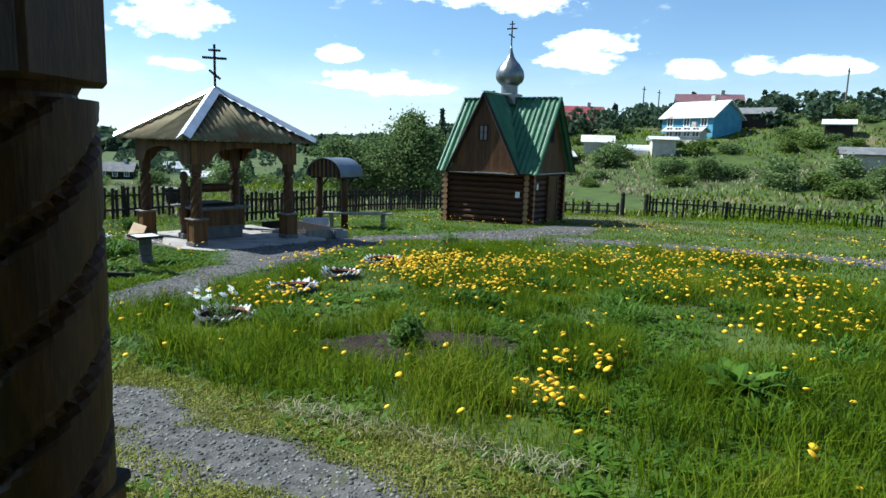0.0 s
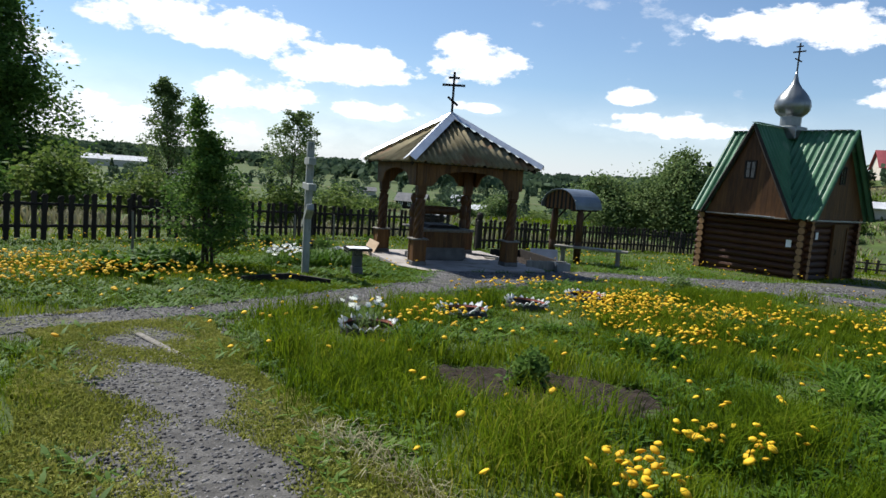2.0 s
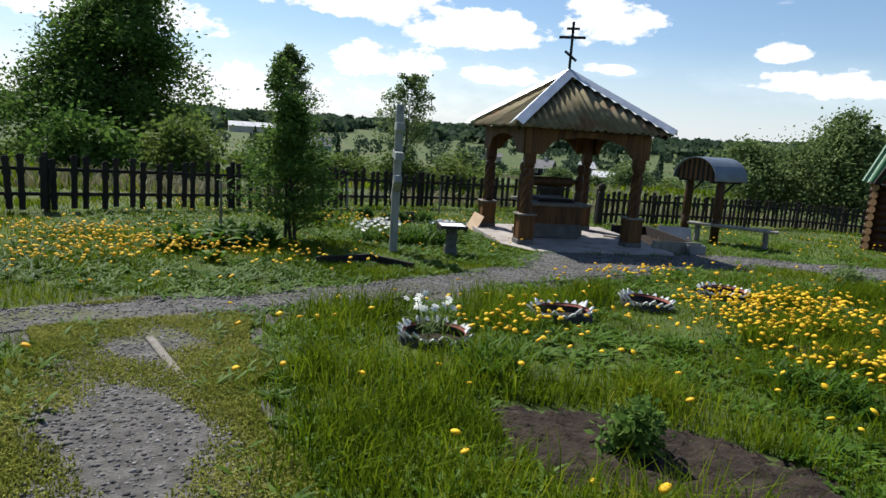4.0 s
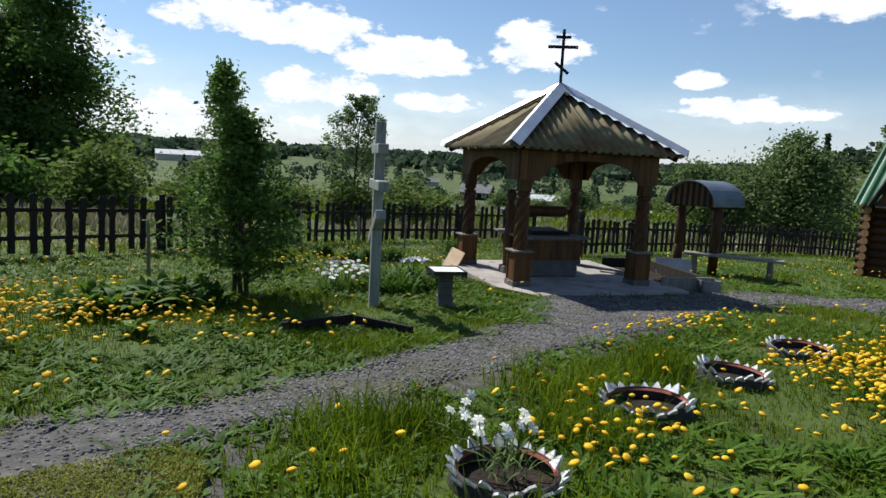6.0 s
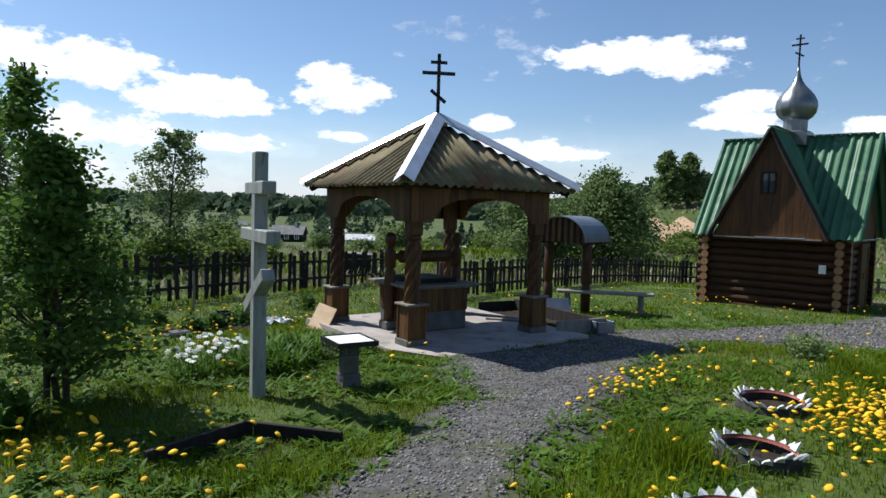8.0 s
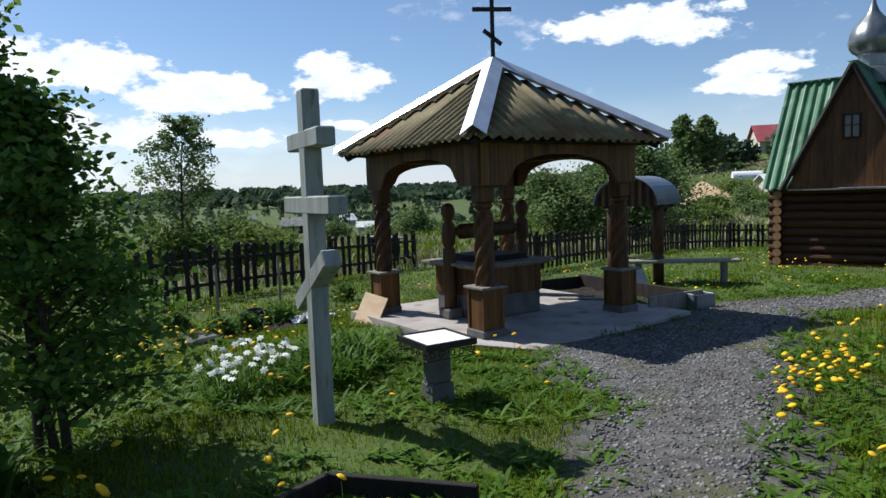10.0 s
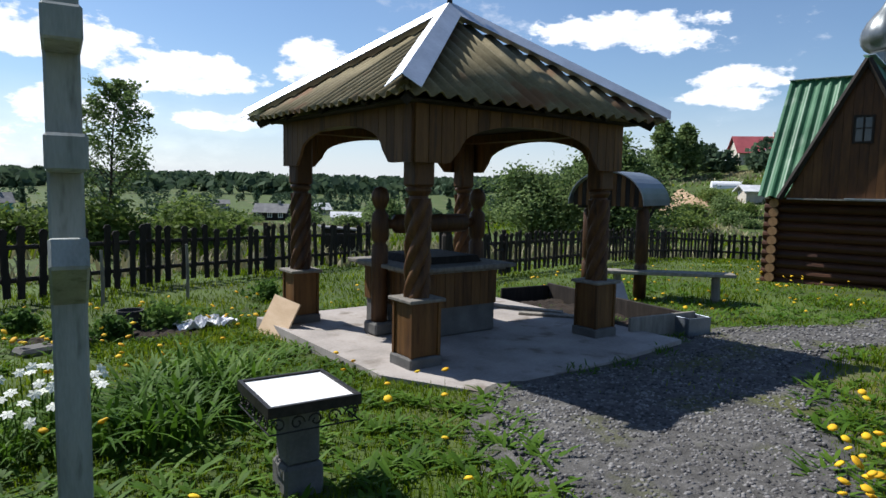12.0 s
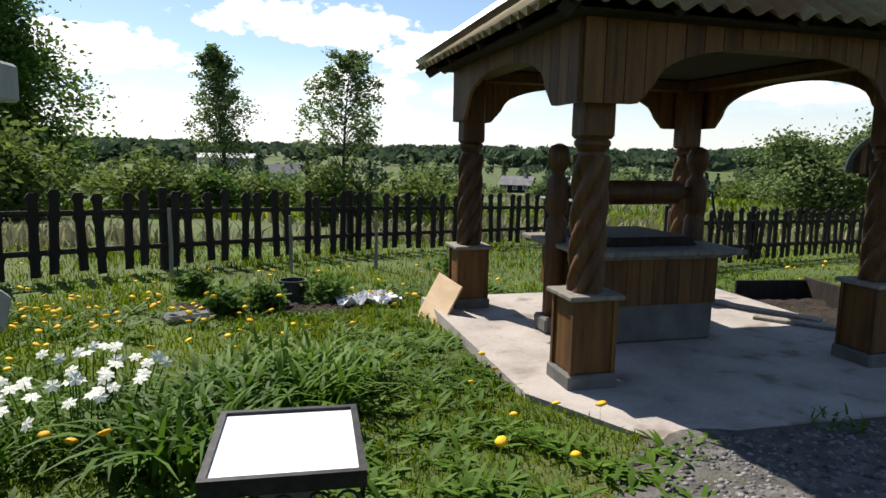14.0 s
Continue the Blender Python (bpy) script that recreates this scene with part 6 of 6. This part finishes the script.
def meadow():
    n = 60000
    az, r = np.radians(rng.uniform(-50, 88, n)), 16 + 84 * rng.uniform(0, 1, n) ** 1.3
    x, y = HUB[0] + r * np.sin(az), HUB[1] + r * np.cos(az)
    ok = (y > 8.0 + 0.25 * x * (x < 0)) | (x > 22)
    ok &= wave(x, y, 0.25, 1.0) > 0.3
    x, y, r = x[ok], y[ok], r[ok]
    m = len(x)
    dry = wave(x, y, 0.12, 0.7) + rng.uniform(-0.2, 0.2, m) > 0.55
    for sel, name, mt, lab in ((dry, "dry_meadow_grass", "dry", "tall dry straw-coloured meadow grass"), (~dry, "meadow_grass", "grass", "tall green meadow grass")):
        k = int(sel.sum())
        ob = blade_mesh(name, x[sel], y[sel], ground_z(x[sel], y[sel]), rng.uniform(0.2, 0.55, k), 0.012 + r[sel] * 0.0011, rng.uniform(0.2, 0.8, k), M[mt])
        tagged(ob, lab, "grass", kind="stuff")


meadow()


def weeds():
    """Rosettes of dandelion and plantain leaves."""
    k = 24000
    x, y = rng.uniform(-9, 8, k), rng.uniform(-14.5, 3, k)
    d = route_distance(x, y)
    pd = path_distance(x, y)
    ok = ~bare(x, y) & (pd > -0.05) & (rng.uniform(size=k) < np.minimum(1, (3.5 / np.maximum(d, 0.5)) ** 1.0)) & (wave(x, y, 2.0, 5.0) > 0.36)
    x, y = x[ok], y[ok]
    per, segs = 7, 3
    n = len(x) * per
    bx, by = np.repeat(x, per), np.repeat(y, per)
    bz = ground_z(bx, by)
    a = rng.uniform(0, math.tau, n)
    L = rng.uniform(0.04, 0.15, n) * np.repeat(rng.uniform(0.6, 1.25, len(x)), per)
    up = rng.uniform(0.25, 1.0, n)
    V = np.empty((n, segs + 1, 2, 3), dtype=np.float32)
    for q in range(segs + 1):
        t = q / segs
        w = rng.uniform(0.009, 0.017, n) * math.sin(math.pi * (0.1 + 0.86 * t))
        px, py, pz = bx + np.cos(a) * L * t, by + np.sin(a) * L * t, bz + 0.01 + L * up * (t - 0.45 * t * t)
        V[:, q, 0] = np.stack([px - np.sin(a) * w, py + np.cos(a) * w, pz], -1)
        V[:, q, 1] = np.stack([px + np.sin(a) * w, py - np.cos(a) * w, pz], -1)
    idx = np.concatenate([[2 * q, 2 * q + 1, 2 * q + 3, 2 * q + 2] for q in range(segs)])
    base = np.arange(n, dtype=np.int32)[:, None] * (segs + 1) * 2
    ob = raw("lawn_weeds", V.reshape(-1, 3), (base + idx[None, :]).reshape(-1), 4, M["leaf_weed"], smooth=True)
    tagged(ob, "broad weed leaves among the grass", "weeds", kind="stuff")


weeds()


def dandelions():
    spots = ((-0.6, -7.4, 0.9, 230), (1.0, -7.6, 0.9, 230), (-1.0, -8.6, 0.6, 110), (0.4, -6.2, 0.7, 170), (-0.4, -6.4, 0.5, 110), (1.3, -10.2, 0.9, 170), (5.0, -10.0, 1.4, 220), (2.0, -11.8, 1.0, 110),
             (-0.2, -12.3, 0.8, 70), (-4.1, -11.6, 0.22, 34), (-3.3, -11.4, 0.35, 30), (-3.9, -9.45, 0.16, 18), (-3.5, -7.7, 0.5, 50), (-8.2, -3.0, 0.9, 200), (-7.0, -3.9, 0.8, 150),
             (-7.9, -4.8, 0.7, 110), (-4.3, 0.7, 0.8, 60), (-5.6, -4.2, 0.7, 60), (-0.4, -4.5, 0.5, 40), (-1.2, -4.5, 0.35, 26), (3.2, -8.4, 1.2, 140), (6.5, -12.5, 1.2, 90), (-3.0, -6.9, 0.5, 50))
    xs, ys = [], []
    for x, y, r, k in spots:
        xs.append(x + rng.normal(size=k) * r * 0.7)
        ys.append(y + rng.normal(size=k) * r * 0.55)
    k = 900
    xs.append(rng.uniform(-9, 12, k))
    ys.append(rng.uniform(-14, 3.5, k))
    x, y = np.concatenate(xs), np.concatenate(ys)
    ok = ~bare(x, y) & (path_distance(x, y) > 0.06)
    x, y = x[ok], y[ok]
    n = len(x)
    h, r = rng.uniform(0.11, 0.24, n), rng.uniform(0.02, 0.032, n)
    z = ground_z(x, y) + h
    tx, ty = rng.normal(size=n) * 0.3, rng.normal(size=n) * 0.3
    V = np.empty((n, 16, 3), dtype=np.float32)
    for q in range(7):
        a = q * math.tau / 7
        for ring, (rr, zz) in enumerate(((1.0, 0.0), (0.6, 0.35))):
            px, py = r * rr * math.cos(a), r * rr * math.sin(a)
            V[:, q + 7 * ring] = np.stack([x + px, y + py, z + zz * r + px * tx + py * ty], -1)
    V[:, 14] = np.stack([x, y, z + 0.42 * r], -1)
    V[:, 15] = np.stack([x, y, z - 0.5 * r], -1)
    tri = []
    for q in range(7):
        e = (q + 1) % 7
        tri += [q, e, 7 + e, q, 7 + e, 7 + q, 7 + q, 7 + e, 14, e, q, 15]
    base = np.arange(n, dtype=np.int32)[:, None] * 16
    ob = raw("dandelion_flowers", V.reshape(-1, 3), (base + np.array(tri, dtype=np.int32)[None, :]).reshape(-1), 3, M["dandelion"])
    tagged(ob, "bright yellow dandelion flowers in the grass", "flowers", kind="stuff")
    ob = blade_mesh("dandelion_stems", x, y, ground_z(x, y), h, np.full(n, 0.0022), np.full(n, 0.02), M["leaf_weed"])
    tagged(ob, "thin green dandelion stems", "stems", kind="stuff")


dandelions()


def path_stones():
    n = 260000
    x, y = rng.uniform(-9, 9, n), rng.uniform(-14.5, -1.2, n)
    pd = path_distance(x, y) + 0.12 * np.sin(x * 3.1 + 0.5) * np.sin(y * 2.7)
    d = route_distance(x, y)
    worn = (wave(x, y, 4.2, 1.0) > 0.5) & (path_distance_a(x, y) < 0)
    fresh = np.exp(-((x + 5.85 + 0.13 * (y + 11.5)) ** 2 / 0.09)) * np.interp(y, [-12.5, -10.3, -8.0], [1.0, 0.9, 0.35])
    ok = (pd < 0.06) & ~bare(x, y) & (rng.uniform(size=n) < np.minimum(1, (3.2 / np.maximum(d, 0.4)) ** 1.3)) & (~worn | (rng.uniform(size=n) < 0.3 + fresh))
    x, y, d = x[ok], y[ok], d[ok]
    n = len(x)
    s = rng.uniform(0.008, 0.021, n) * (1 + np.maximum(0, d - 3) * 0.08)
    c = np.stack([x, y, ground_z(x, y) + 0.03 + s * 0.2], -1)
    o = np.array([[1, 0, 0], [0, 1, 0], [-1, 0, 0], [0, -1, 0], [0, 0, 0.7], [0, 0, -0.7]], dtype=np.float32)
    jit = rng.uniform(0.65, 1.25, (n, 6, 1))
    a = rng.uniform(0, math.tau, n)
    ca, sa = np.cos(a)[:, None], np.sin(a)[:, None]
    P = np.empty((n, 6, 3), dtype=np.float32)
    P[:, :, 0] = ca * o[None, :, 0] - sa * o[None, :, 1]
    P[:, :, 1] = sa * o[None, :, 0] + ca * o[None, :, 1]
    P[:, :, 2] = o[None, :, 2] + 0.3 * P[:, :, 0] * rng.uniform(-1, 1, (n, 1))
    P = P * jit * s[:, None, None] + c[:, None, :]
    t = np.array([0, 1, 4, 1, 2, 4, 2, 3, 4, 3, 0, 4, 1, 0, 5, 2, 1, 5, 3, 2, 5, 0, 3, 5], dtype=np.int32)
    base = np.arange(n, dtype=np.int32)[:, None] * 6
    ob = raw("gravel_stones", P.reshape(-1, 3), (base + t[None, :]).reshape(-1), 3, M["pebble"])
    tagged(ob, "loose grey crushed stones on the path", "gravel", kind="stuff")


path_stones()


def mown_strip():
    """Pale flattened dry grass lying along the lawn edge."""
    n = 520
    t = rng.uniform(0, 1, n)
    x = -5.4 + 0.55 * t + rng.normal(size=n) * 0.09
    y = -10.3 - 2.0 * t + rng.normal(size=n) * 0.05
    ob = blade_mesh("cut_dry_grass", x, y, ground_z(x, y) + 0.03, rng.uniform(0.05, 0.1, n), np.full(n, 0.004), rng.uniform(1.2, 2.2, n), M["dry"])
    tagged(ob, "pale flattened cut grass at the lawn edge", "grass", kind="stuff")


mown_strip()


def moss():
    """Short yellow-green growth over the worn part of the path."""
    n = 190000
    x, y = rng.uniform(-7.6, -5.0, n), rng.uniform(-12.6, -6.4, n)
    pd = path_distance_a(x, y)
    patch = wave(x, y, 4.2, 1.0) * 0.6 + wave(x, y, 1.9, 4.0) * 0.5
    stony = np.exp(-((x + 5.85 + 0.13 * (y + 11.5)) ** 2 / 0.07)) * np.interp(y, [-12.5, -10.3, -8.0], [1.0, 0.85, 0.3])
    side = (x > -7.25 + 0.3 * wave(x, y, 2.7, 0.9)) & (x < -5.7) & (y > -11.6) & (y < -7.6)
    ok = ((pd < 0.1 + 0.35 * wave(x, y, 3.3, 0.2)) | side) & (patch + rng.uniform(-0.15, 0.15, n) - 0.6 * stony > 0.42) & (path_distance_b(x, y) > 0)
    x, y = x[ok], y[ok]
    m = len(x)
    ob = blade_mesh("path_moss", x, y, ground_z(x, y) + 0.03, rng.uniform(0.012, 0.04, m), rng.uniform(0.003, 0.007, m), rng.uniform(0.3, 1.4, m), M["moss"])
    tagged(ob, "short yellow-green moss and turf over the path", "moss", kind="stuff")


def path_distance_b(x, y):
    best = np.full(np.shape(x), 99.0)
    for (x0, y0, w0), (x1, y1, w1) in zip(PATH_B[:6], PATH_B[1:7]):
        vx, vy = x1 - x0, y1 - y0
        t = np.clip(((x - x0) * vx + (y - y0) * vy) / (vx * vx + vy * vy), 0, 1)
        best = np.minimum(best, np.hypot(x - x0 - t * vx, y - y0 - t * vy) - (w0 + (w1 - w0) * t))
    return best


moss()


# ---- coarse tussocks in the unmown lawn ----
rnd = random.Random(77)
placed = 0
while placed < 26:
    x, y = rnd.uniform(-4.4, 1.5), rnd.uniform(-13.2, -7.6)
    size = rnd.uniform(0.7, 1.25)
    if bare(np.array([x]), np.array([y]))[0] or math.hypot(x + 4.24, y + 7.5) < 0.9 or route_distance(np.array([x]), np.array([y]))[0] < 1.25:
        continue
    clump("grass_tussock", x, y, "dark green tussock of coarse grass in the lawn", int(90 * size), 0.34 * size, 0.02, 0.2 * size, "leaf_weed", group="lawn tussocks")
    placed += 1
